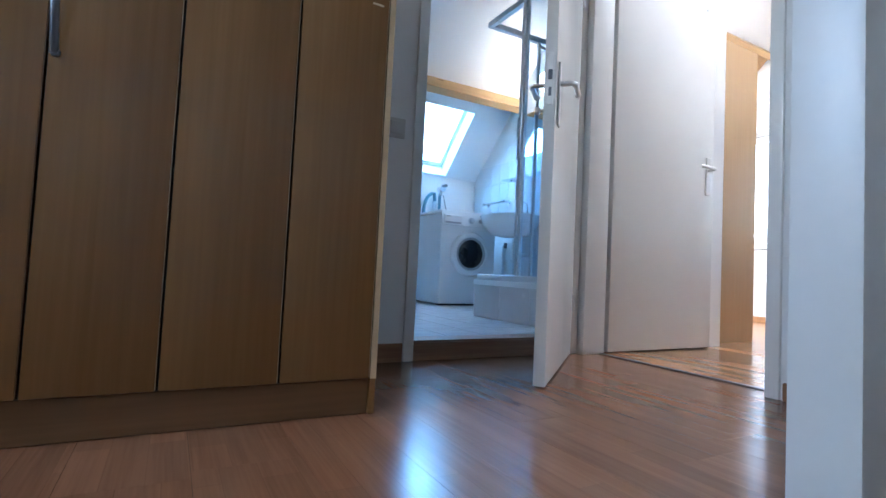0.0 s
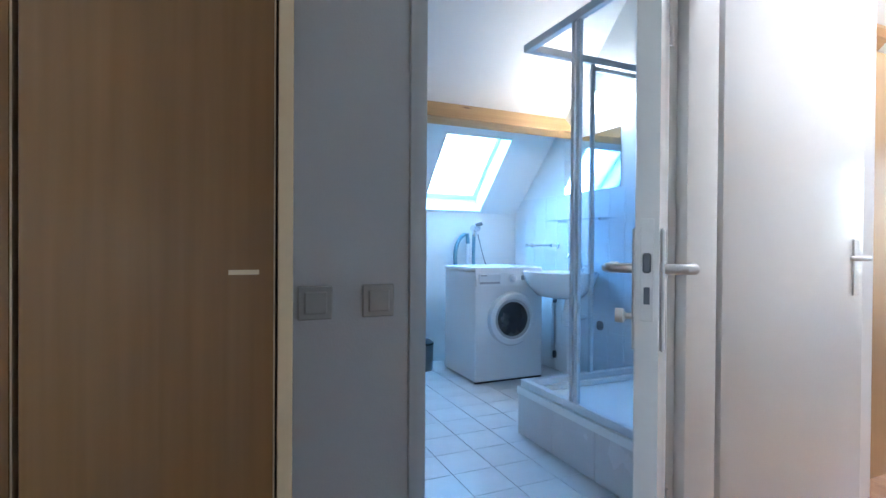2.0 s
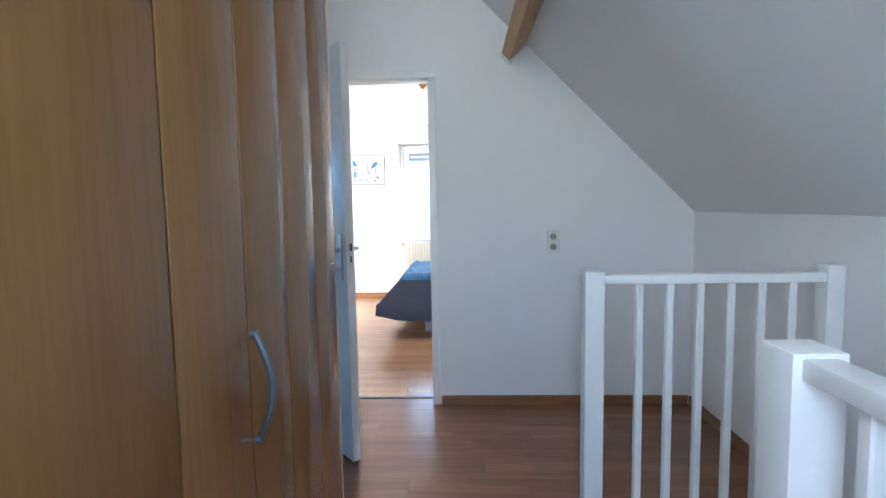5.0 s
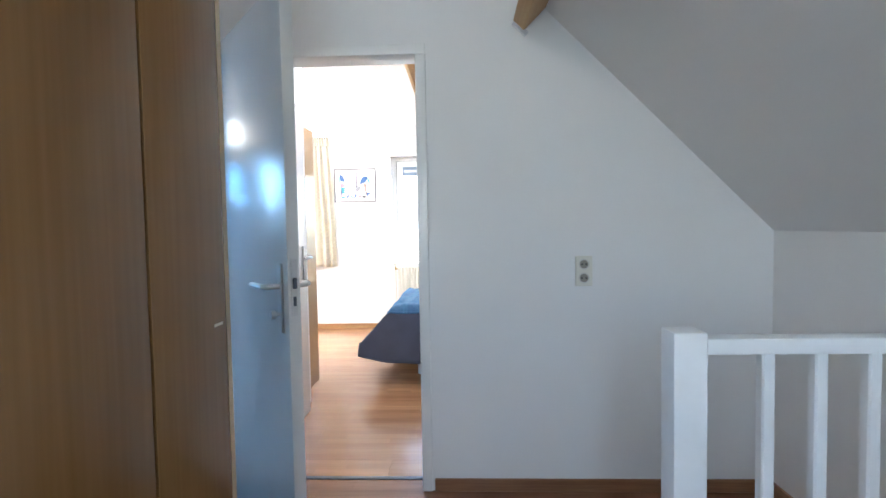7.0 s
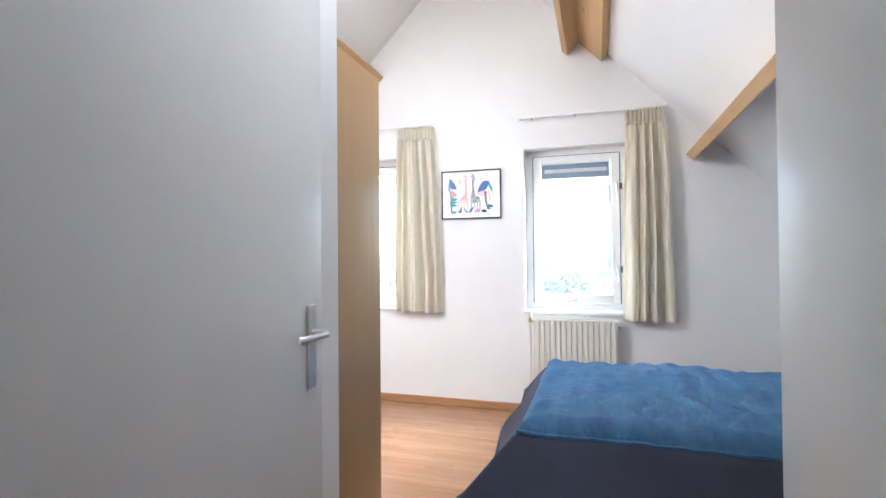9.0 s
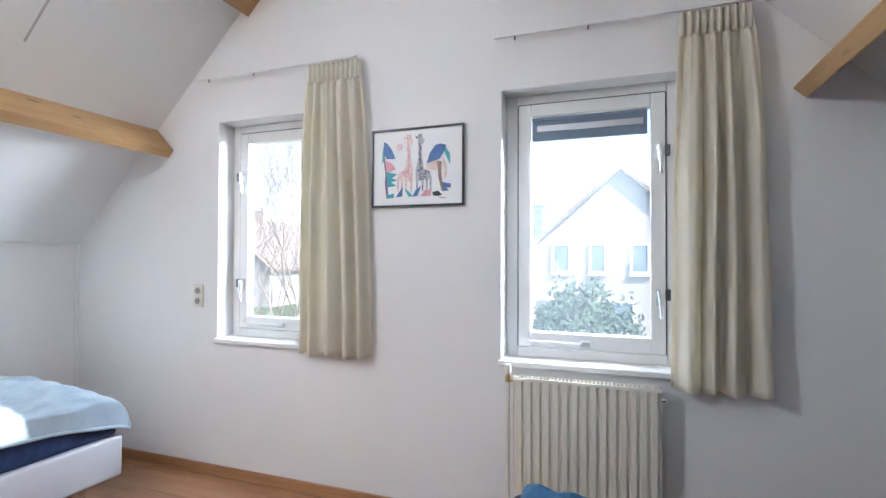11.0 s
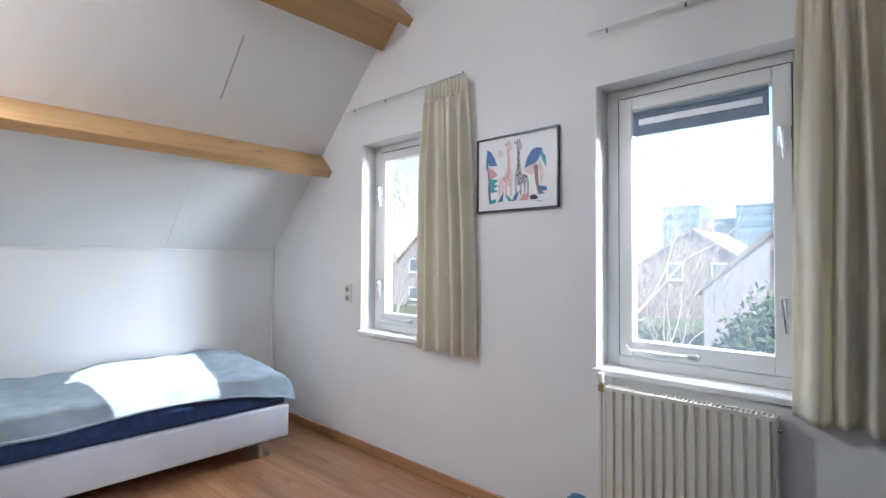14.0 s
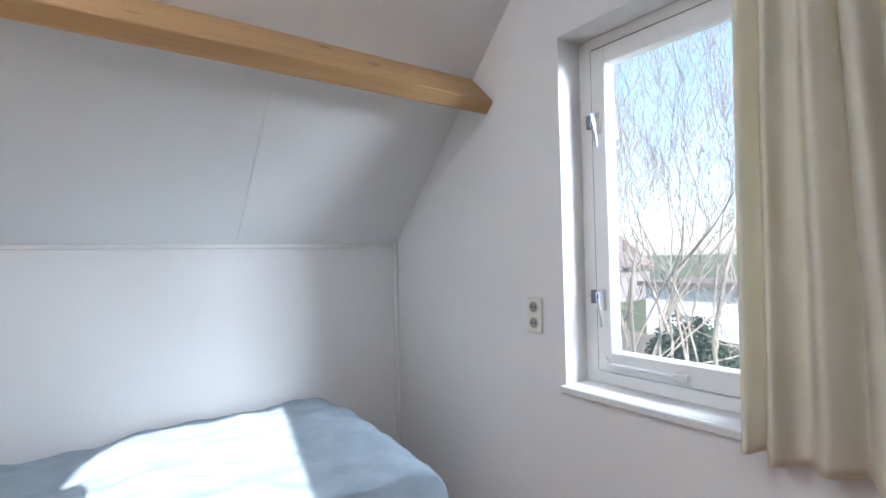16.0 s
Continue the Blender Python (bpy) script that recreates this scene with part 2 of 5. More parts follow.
M_BASEB = wood("baseboard_light_wood", (0.46, 0.25, 0.11), (0.34, 0.165, 0.07), 0.4, axis=1, fine=1.2)
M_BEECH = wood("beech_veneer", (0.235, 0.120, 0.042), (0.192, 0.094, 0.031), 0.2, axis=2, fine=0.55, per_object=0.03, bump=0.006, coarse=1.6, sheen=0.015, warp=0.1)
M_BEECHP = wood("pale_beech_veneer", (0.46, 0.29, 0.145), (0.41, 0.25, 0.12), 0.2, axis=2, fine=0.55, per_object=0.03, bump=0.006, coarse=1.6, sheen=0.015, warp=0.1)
M_BEECHL = surface("pale_beech_edge", (0.62, 0.46, 0.28), 0.4, vary=0.05, scale=8, bump=0)
M_BEECHD = wood("beech_plinth", (0.20, 0.10, 0.04), (0.155, 0.075, 0.028), 0.4, axis=0, fine=0.6, bump=0.01)
M_PINE = wood("pine_beam", (0.55, 0.34, 0.155), (0.43, 0.25, 0.10), 0.5, axis=0, fine=0.5, knots=0.85, bump=0.05)
M_STEEL = surface("brushed_steel", (0.74, 0.73, 0.71), 0.34, 1.0, vary=0.03, scale=20, grain=300, bump=0.02)
M_CHROME = surface("chrome", (0.75, 0.76, 0.78), 0.12, 1.0, vary=0.02, scale=20, grain=300, bump=0)
M_ALU = surface("matt_aluminium", (0.62, 0.63, 0.65), 0.36, 1.0, vary=0.04, scale=12, grain=200, bump=0.02)
M_GREYMET = surface("dark_grey_metal", (0.13, 0.14, 0.16), 0.35, 0.6, vary=0.05, scale=20, grain=200, bump=0.02)
# Black that paints the shade inside narrow gaps.
M_BLACK = surface("gap_shade_black", (0.012, 0.011, 0.01), 0.7, vary=0.05)
M_RUBBER = surface("black_rubber", (0.03, 0.03, 0.032), 0.5, vary=0.1)
M_PLAST = surface("cream_plastic", (0.74, 0.71, 0.62), 0.35, vary=0.02, scale=10, bump=0.0)
M_SWITCH = surface("greyish_switch_plastic", (0.60, 0.57, 0.52), 0.35, vary=0.02, scale=10, bump=0.0)
M_SOCKIN = surface("shaded_socket_plastic", (0.30, 0.28, 0.24), 0.45, vary=0.03, scale=10, bump=0.0)
M_HOLE = surface("dark_socket_hole", (0.05, 0.05, 0.05), 0.6)
M_RAD = surface("cream_radiator_enamel", (0.76, 0.72, 0.62), 0.35, vary=0.02, scale=5, grain=90, bump=0.02)
M_BRASS = surface("brass_valve", (0.55, 0.42, 0.2), 0.35, 1.0, vary=0.06, scale=30)
M_TILEF = surface("white_floor_tile", (0.70, 0.70, 0.70), 0.22, vary=0.035, scale=7, grain=60, bump=0.02, per_object=0.03)
M_TILEW = surface("white_wall_tile", (0.80, 0.80, 0.80), 0.14, vary=0.015, scale=6, grain=60, bump=0.01, per_object=0.015)
M_GROUT = surface("grey_grout", (0.30, 0.29, 0.28), 0.8, vary=0.15, scale=9)
M_GROUTW = surface("pale_grout_joint_shade", (0.55, 0.54, 0.52), 0.8, vary=0.1, scale=9)
M_TILEG = surface("grey_white_plinth_tile", (0.66, 0.64, 0.64), 0.25, vary=0.04, scale=5, grain=80, bump=0.02, per_object=0.02)
M_CERAM = surface("white_ceramic", (0.83, 0.83, 0.82), 0.08, vary=0.01, bump=0.0)
M_APPL = surface("white_appliance_enamel", (0.80, 0.81, 0.82), 0.22, vary=0.012, bump=0.0)
M_APPLG = surface("appliance_grey_print", (0.35, 0.36, 0.38), 0.4, vary=0.02, bump=0)
M_DRUMGL = surface("dark_washer_glass", (0.02, 0.022, 0.03), 0.12, vary=0.2, scale=6, bump=0)
M_CURT = sheer(surface("cream_curtain_cloth", (0.91, 0.875, 0.78), 0.85, vary=0.05, scale=5, grain=420, bump=0.12), (0.93, 0.86, 0.68), 0.45)
M_GREYBLK = surface("grey_blue_fleece", (0.36, 0.44, 0.50), 0.95, vary=0.10, scale=9, grain=260, bump=0.3)
M_NAVY = surface("navy_mattress_cloth", (0.025, 0.055, 0.16), 0.85, vary=0.22, scale=26, grain=300, bump=0.2)
M_BOXSP = surface("pale_grey_bed_leather", (0.55, 0.56, 0.60), 0.5, vary=0.03, scale=5, grain=200, bump=0.08)
M_BLUESP = surface("blue_quilted_cotton", (0.06, 0.19, 0.34), 0.7, vary=0.16, scale=5, grain=26, bump=0.9, tint=(0.03, 0.105, 0.23), stretch=(0.7, 1.9, 1.0))
M_DARKSP = surface("dark_slate_cotton", (0.045, 0.049, 0.078), 0.85, vary=0.1, scale=6, grain=260, bump=0.15)
M_ART = surface("white_art_paper", (0.84, 0.83, 0.81), 0.5, vary=0.01, bump=0)
M_FRAMEB = surface("black_picture_frame", (0.012, 0.012, 0.014), 0.3, vary=0.05, bump=0)
M_TEAL = surface("teal_ink", (0.06, 0.38, 0.42), 0.5, vary=0.08, scale=30, bump=0)
M_INKB = surface("deep_blue_ink", (0.07, 0.17, 0.42), 0.5, vary=0.1, scale=30, bump=0)
M_PINK = surface("pink_ink", (0.72, 0.36, 0.40), 0.5, vary=0.1, scale=30, bump=0)
M_INKK = surface("black_ink", (0.03, 0.03, 0.04), 0.5, vary=0.1, scale=30, bump=0)
M_INKW = surface("pale_pink_ink", (0.84, 0.66, 0.62), 0.5, vary=0.1, scale=30, bump=0)
M_INKP = surface("plum_ink", (0.20, 0.12, 0.26), 0.5, vary=0.1, scale=30, bump=0)
M_INKL = surface("pale_grey_ink", (0.52, 0.50, 0.54), 0.5, vary=0.1, scale=30, bump=0)
M_INKG = surface("brown_ink", (0.32, 0.20, 0.14), 0.5, vary=0.1, scale=30, bump=0)
M_BLIND = surface("blue_grey_blind_cloth", (0.22, 0.28, 0.36), 0.6, vary=0.05, scale=20, bump=0.03)
# The film on these panes paints the glare that washes out the view.
M_PANE = glass("window_glass", gloss=0.05, veil=0.012)
M_PANEH = glass("veiled_window_glass", gloss=0.05, veil=0.045)
M_SHOWER = glass("shower_glass", (0.85, 0.92, 0.98), 0.02, 0.04)
M_MIRROR = surface("mirror_silver", (0.88, 0.9, 0.9), 0.02, 1.0, vary=0.01, bump=0)
M_GLOBE = glowing("lit_opal_glass", (1.0, 0.93, 0.82), 4.0)
M_GRASS = surface("winter_grass", (0.09, 0.11, 0.05), 0.95, vary=0.2, scale=0.6, grain=20, bump=0.3)
M_BARK = surface("pale_bark", (0.42, 0.36, 0.30), 0.9, vary=0.15, scale=6, grain=60, bump=0.3)
M_LEAF = surface("evergreen_leaf", (0.06, 0.095, 0.055), 0.85, vary=0.2, scale=3, grain=30, bump=0)
M_RENDER = surface("pinkish_house_render", (0.32, 0.29, 0.28), 0.9, vary=0.05, scale=1.5, grain=25, bump=0.1)
M_ROOF = surface("weathered_roof_tile", (0.22, 0.17, 0.15), 0.8, vary=0.15, scale=3, grain=20, bump=0.2)
M_BRICK = surface("red_brown_brick", (0.28, 0.20, 0.17), 0.9, vary=0.12, scale=5, grain=30, bump=0.2)
M_DARKWIN = surface("dark_window_pane", (0.14, 0.18, 0.22), 0.1, vary=0.1, scale=2, bump=0)
M_TOWER = surface("blue_grey_cladding", (0.17, 0.24, 0.30), 0.6, vary=0.06, scale=0.8, bump=0.05)
M_STAIR = surface("beige_stair_carpet", (0.34, 0.30, 0.25), 0.95, vary=0.08, scale=8, grain=250, bump=0.3)
M_PIPE = surface("blue_grey_hose", (0.12, 0.26, 0.33), 0.4, vary=0.05, scale=10, bump=0)
M_BIN = surface("steel_bin", (0.25, 0.26, 0.28), 0.3, 0.9, vary=0.05, scale=10, bump=0)


# ---- building helpers ----
def box(bm, x0, x1, y0, y1, z0, z1, bevel=0.0, seg=1):
    """A box added to bm, with its own edges rounded."""
    v = [bm.verts.new((x, y, z)) for x in (x0, x1) for y in (y0, y1) for z in (z0, z1)]
    f = [bm.faces.new([v[i] for i in q]) for q in ((0, 1, 3, 2), (4, 6, 7, 5), (0, 4, 5, 1), (2, 3, 7, 6), (0, 2, 6, 4), (1, 5, 7, 3))]
    if bevel:
        edges = list({e for q in f for e in q.edges})
        bmesh.ops.bevel(bm, geom=edges, offset=bevel, segments=seg, affect='EDGES', profile=0.6)
    return bm


def boxes(*rows, bevel=0.0, seg=1):
    bm = bmesh.new()
    for r in rows:
        box(bm, *r, bevel=bevel, seg=seg)
    return bm


def prism(bm, poly, axis, a, b):
    """A flat polygon (two coordinates in the other two axes' order) drawn out from a to b along the axis."""
    def at(p, d):
        return ((d, p[0], p[1]), (p[0], d, p[1]), (p[0], p[1], d))[axis]
    lo, hi = [bm.verts.new(at(p, a)) for p in poly], [bm.verts.new(at(p, b)) for p in poly]
    bm.faces.new(lo), bm.faces.new(hi[::-1])
    n = len(poly)
    for i in range(n):
        bm.faces.new((lo[i], lo[(i + 1) % n], hi[(i + 1) % n], hi[i]))
    return bm


def ring(bm, centre, u, v, r, n):
    return [bm.verts.new(Vector(centre) + u * (r * math.cos(2 * math.pi * i / n)) + v * (r * math.sin(2 * math.pi * i / n))) for i in range(n)]


def tube(bm, points, radius, n=8, caps=True):
    """A round bar along points; radius: one, or one for each point."""
    pts = [Vector(p) for p in points]
    rad = radius if isinstance(radius, (list, tuple)) else [radius] * len(pts)
    rings, ref = [], None
    for i, p in enumerate(pts):
        d = (pts[min(i + 1, len(pts) - 1)] - pts[max(i - 1, 0)]).normalized()
        if ref is None:
            ref = Vector((0, 0, 1)) if abs(d.z) < 0.9 else Vector((1, 0, 0))
        u = ref - d * ref.dot(d)
        if u.length < 1e-4:
            u = d.orthogonal()
        u.normalize()
        ref = u
        rings.append(ring(bm, p, u, d.cross(u), rad[i], n))
    for a, b in zip(rings, rings[1:]):
        for i in range(n):
            bm.faces.new((a[i], a[(i + 1) % n], b[(i + 1) % n], b[i]))
    if caps:
        bm.faces.new(rings[0][::-1]), bm.faces.new(rings[-1])
    return bm


def lathe(bm, profile, centre, axis=2, n=24):
    """A turned shape: profile rows of (radius, height) round the axis through centre."""
    rows = []
    c = Vector(centre)
    e = [Vector((1, 0, 0)), Vector((0, 1, 0)), Vector((0, 0, 1))]
    w, u, v = e[axis], e[(axis + 1) % 3], e[(axis + 2) % 3]
    for r, h in profile:
        rows.append(ring(bm, c + w * h, u, v, max(r, 1e-4), n))
    for a, b in zip(rows, rows[1:]):
        for i in range(n):
            bm.faces.new((a[i], a[(i + 1) % n], b[(i + 1) % n], b[i]))
    bm.faces.new(rows[0][::-1]), bm.faces.new(rows[-1])
    return bm


def mesh_of(name, bm, material, smooth=False):
    bmesh.ops.recalc_face_normals(bm, faces=bm.faces)
    me = bpy.data.meshes.new(name)
    bm.to_mesh(me)
    bm.free()
    me.materials.append(material)
    if smooth:
        me.shade_smooth()
        me.set_sharp_from_angle(angle=radians(40))
    return me


def part(name, bm, material, parent=None, label="", smooth=False):
    ob = new(name, mesh_of(name, bm, material, smooth))
    if parent is not None:
        ob.parent = parent
        ob.matrix_parent_inverse = parent.matrix_world.inverted()
    if label:
        tagged(ob, label)
    return ob


def thing(name, label, category, at=(0, 0, 0), group=""):
    ob = new(name)
    ob.empty_display_size = 0.1
    ob.matrix_world = Matrix.Translation(at)
    bpy.context.view_layer.update()
    return tagged(ob, label, category, group)


def built(name, bm, material, label, category="", kind="structure", smooth=False):
    return tagged(part(name, bm, material, None, "", smooth), label, category or name.split("_")[0], "", kind)


def turned(ob, m):
    """Moves a finished thing and its parts to the pose m."""
    ob.matrix_world = m
    bpy.context.view_layer.update()
    return ob


# ---- structure ----
G, LX, BY = 5.43, 1.682, 1.905          # gable wall, landing's east wall, bathroom's door wall
RIDGE, NS, SS = 2.1125, 5.98, 1.755        # ridge; north slope z = NS - y; south slope z = SS + y
KN, KS = 4.61, -0.57                    # knee walls
WEST = -1.95
WW = (0.6, 1.4, 1.1, 2.2)               # added, unseen window in the end wall, for fill light


def roof(y):
    return NS - y if y > RIDGE else SS + y


def cross_wall(name, x0, x1, y0, y1, holes, material, label, low=0.0):
    """A wall across the house, up to both roof slopes, with holes (y0, y1, z0, z1)."""
    cuts = sorted({y0, y1, *([RIDGE] if y0 < RIDGE < y1 else []), *[h[0] for h in holes], *[h[1] for h in holes]})
    bm = bmesh.new()
    for a, b in zip(cuts, cuts[1:]):
        spans, z = [], low
        for h in sorted(holes, key=lambda q: q[2]):
            if h[0] <= a and b <= h[1]:
                if h[2] > z:
                    spans.append((z, h[2]))
                z = h[3]
        for p, q in spans:
            box(bm, x0, x1, a, b, p, q)
        prism(bm, [(a, z), (b, z), (b, roof(b) + 0.02), (a, roof(a) + 0.02)], 0, x0, x1)
    return built(name, bm, material, label, "wall")


def slope(name, north, x0, x1, holes, label):
    """One slope of the roof, 0.24 m thick, with holes (x0, x1, y0, y1) for roof windows."""
    ends = (KN + 0.2, RIDGE) if north else (KS - 0.2, RIDGE)
    xs = sorted({x0, x1, *[h[0] for h in holes], *[h[1] for h in holes]})
    ys = sorted({*ends, *[h[2] for h in holes], *[h[3] for h in holes]})
    bm = bmesh.new()
    s = 0.7071 * 0.24
    side = 1 if north else -1
    for a, b in zip(xs, xs[1:]):
        for c, d in zip(ys, ys[1:]):
            if any(h[0] <= a and b <= h[1] and h[2] <= c and d <= h[3] for h in holes):
                continue
            v = [bm.verts.new((x, y + side * k, roof(y) + k)) for x in (a, b) for y in (c, d) for k in (0, s)]
            for q in ((0, 1, 3, 2), (4, 6, 7, 5), (0, 4, 5, 1), (2, 3, 7, 6), (0, 2, 6, 4), (1, 5, 7, 3)):
                bm.faces.new([v[i] for i in q])
    return built(name, bm, M_CEIL, label, "ceiling")


W1, W2, WZ = (2.61, 3.395), (0.885, 1.673), (0.81, 2.095)
cross_wall("wall_east", G, G + 0.28, KS - 0.13, KN + 0.14, [(*W1, *WZ), (*W2, *WZ)], M_WALL, "white painted gable wall with two windows")
cross_wall("wall_landing_east", LX, LX + 0.12, KS, BY, [(0.965, 1.9, 0.0, 2.05)], M_WALL, "white painted wall beside the bedroom door")
cross_wall("wall_bathroom_east", 2.74, 2.86, BY + 0.115, KN, [], M_WALL, "white wall between bathroom and bedroom")
cross_wall("wall_bathroom_west", 0.25, 0.37, BY + 0.115, KN, [], M_WALL, "plain white bathroom wall")
cross_wall("wall_west", WEST - 0.15, WEST, KS - 0.13, BY + 0.115, [WW], M_WALL, "plain white landing end wall", low=-2.7)
top = SS + BY + 0.02
built("wall_bathroom_south", boxes((WEST, 0.725, BY, BY + 0.115, 0, top), (0.725, 1.667, BY, BY + 0.115, 2.05, top), (1.667, 2.86, BY, BY + 0.115, 0, top)),
      M_WALL, "white painted wall round the bathroom door", "wall")
built("wall_north_knee", boxes((0.25, G, KN, KN + 0.14, 0, NS - KN + 0.03)), M_CEIL, "low white panelled knee wall", "wall")
built("wall_south_knee", boxes((WEST, G, KS - 0.13, KS, -2.7, SS + KS + 0.03)), M_WALL, "low white knee wall below the sloping ceiling", "wall")
SKY_B = (1.785, 2.365, 4.05, 4.60)
SKY_S = (2.40, 3.50, 1.26, 1.88)
# Opening added for the fill lamp over the wardrobe.
SKY_W = (2.88, 3.38, 3.28, 3.74)
# Opening added out of view for the stairs fill lamp.
SKY_L = (-1.75, -0.75, 1.35, 1.86)
slope("ceiling_north", True, WEST - 0.15, G + 0.28, [SKY_B, SKY_W], "white boarded sloping ceiling")
slope("ceiling_south", False, WEST - 0.15, G + 0.28, [SKY_S, SKY_L], "white boarded sloping ceiling")

# subfloors; the laid boards and tiles follow at the end
HX, HY, HTOP = 0.45, 0.20, 0.50
built("floor_landing", boxes((WEST, -0.45, HY, BY, -0.20, -0.012), (-0.45, HX, HTOP, BY, -0.20, -0.012), (HX, 1.79, KS, BY, -0.20, -0.012)), M_BASE, "red-brown laminate landing floor", "floor")
built("floor_bedroom", boxes((1.79, G, KS, BY + 0.01, -0.20, -0.012), (2.86, G, BY + 0.01, KN, -0.20, -0.012)), M_BASE, "red-brown laminate bedroom floor", "floor")
built("floor_bathroom", boxes((0.37, 2.74, BY + 0.0, KN, -0.20, 0.072)), M_GROUT, "white tiled bathroom floor with grey joints", "floor")
built("stairwell_wall", boxes((HX, HX + 0.12, KS, HTOP, -2.7, -0.2), (-0.45, HX, HTOP, HTOP + 0.1, -2.7, -0.2), (WEST, -0.45, HY, HY + 0.1, -2.7, -0.2)), M_WALL, "white stairwell walls below the landing", "wall")
built("floor_downstairs", boxes((WEST, HX, KS, HTOP, -2.8, -2.7)), M_STAIR, "plain floor at the foot of the stairs", "floor")

# baseboards
def board(name, x0, x1, y0, y1, material, h=0.06):
    built(name, boxes((x0, x1, y0, y1, 0.0, h), bevel=0.003), material, "low wooden baseboard along the wall", "baseboard")


board("baseboard", LX - 0.012, LX, KS + 0.012, 0.955, M_BASE)
board("baseboard", HX + 0.1, LX - 0.012, KS, KS + 0.012, M_BASEX)
board("baseboard", 0.41, 0.722, BY - 0.012, BY, M_BASEX, 0.075)
board("baseboard", G - 0.014, G, KS + 0.012, KN - 0.012, M_BASEB, 0.062)
board("baseboard", 1.815, G - 0.014, KS, KS + 0.012, M_BASEX)
board("baseboard", 3.4, G - 0.014, KN - 0.012, KN, M_BASEX)

# white corner beads and the joint strip of the knee wall
built("trim_knee_strip", boxes((2.87, G - 0.012, KN - 0.008, KN - 0.001, 1.352, 1.372), bevel=0.002), M_TRIM, "thin white strip along the top of the knee wall", "trim")
built("trim_corner_bead", boxes((G - 0.022, G - 0.001, KN - 0.024, KN - 0.001, 0.064, 1.385), bevel=0.004), M_TRIM, "white corner moulding", "trim")


def seam(x, y0, y1, material):
    bm = bmesh.new()
    k = 0.004
    prism(bm, [(y0, roof(y0) - 0.001), (y0, roof(y0) - k), (y1, roof(y1) - k), (y1, roof(y1) - 0.001)], 0, x - 0.005, x + 0.005)
    built("trim_board_joint", bm, material, "fine strip along a ceiling board joint", "trim")


for sx in (4.575, 3.375):
    seam(sx, 3.93, 4.58, M_TRIM)
    # Upper strips are greyed to paint the shadow of the joint.
    seam(sx, 3.40, 3.70, M_GROUTW)


# ---- roof beams ----
def purlin(x0, x1, foot_y, north, deep=0.20, wide=0.066, board_w=0.0, label=""):
    """A plank on edge, square to the slope, whose upper face meets the slope at foot_y."""
    s = 1 if north else -1
    n = Vector((-s, -1)) * 0.70711          # out of the slope
    d = Vector((s, -1)) * 0.70711           # down the slope
    f = Vector((foot_y, roof(foot_y) + 0.01))
    ob = thing("roof_beam", label or "knotty pine purlin along the sloping ceiling", "beam", (x0, foot_y, roof(foot_y)))
    bm = bmesh.new()
    prism(bm, [tuple(f), tuple(f + n * deep), tuple(f + n * deep + d * wide), tuple(f + d * wide)], 0, x0, x1)
    bmesh.ops.bevel(bm, geom=[e for e in bm.edges if abs(e.verts[0].co.x - e.verts[1].co.x) > 0.1], offset=0.004, segments=1, affect='EDGES')
    part("beam", bm, M_PINE, ob)
    if board_w:
        bm = bmesh.new()
        g = f + d * (wide + 0.001)
        prism(bm, [tuple(g), tuple(g + n * 0.075), tuple(g + n * 0.075 + d * board_w), tuple(g + d * board_w)], 0, x0, x1)
        part("lower_board", bm, M_PINE, ob)
    return ob


purlin(2.862, G - 0.002, 3.895, True)
purlin(0.372, 2.738, 3.895, True, label="knotty pine purlin above the bathroom roof window")
purlin(2.862, G - 0.002, 3.03, True, 0.20, 0.06, 0.235)
purlin(LX + 0.122, G - 0.002, 2 * RIDGE - 3.895 + 0.02, False)
purlin(LX + 0.122, G - 0.002, 2 * RIDGE - 3.03 + 0.03, False, 0.20, 0.06, 0.235)
lb = purlin(WEST + 0.01, LX - 0.02, 0.47, False, 0.148, 0.066, label="pine purlin with grey end plate on the landing")
bm = bmesh.new()
prism(bm, [(0.562, 2.133), (0.578, 2.117), (0.523, 2.062), (0.507, 2.078)], 0, LX - 0.026, LX - 0.008)
part("end_plate", bm, M_ALU, lb, "grey metal end plate")



# ---- doors ----
def lever(parent, x, y, z, side, reach):
    """A steel lever on a long plate, on a leaf lying along x; side: +1 or -1, the face's y."""
    part("plate", boxes((x - 0.019, x + 0.019, min(y, y + side * 0.008), max(y, y + side * 0.008), z - 0.15, z + 0.075), bevel=0.003), M_STEEL, parent, "brushed steel plate")
    bm = bmesh.new()
    tube(bm, [(x, y, z), (x, y + side * 0.045, z), (x + reach * 0.012, y + side * 0.056, z), (x + reach * 0.115, y + side * 0.058, z), (x + reach * 0.125, y + side * 0.050, z)], 0.0095, 12)
    part("lever", bm, M_STEEL, parent, "brushed steel lever", True)


def door_frame(name, along, a0, a1, w0, w1, label):
    """A door frame round an opening from a0 to a1 along the axis, between the wall's faces w0 and w1."""
    fw, t, h = 0.047, 0.012, 2.003
    ob = thing(name, label, "door frame", (a0, w0, 0) if along == 0 else (w0, a0, 0))
    ob["kind"] = "structure"
    rows = [("jamb", a0 - fw, a0, 0, h), ("jamb", a1, a1 + fw, 0, h), ("head", a0 - fw, a1 + fw, h, h + fw)]
    for n, p, q, z0, z1 in rows:
        r = (p, q, w0 - t, w1 + t, z0, z1) if along == 0 else (w0 - t, w1 + t, p, q, z0, z1)
        part(n, boxes(r, bevel=0.006, seg=2), M_TRIM, ob, smooth=True)
    return ob


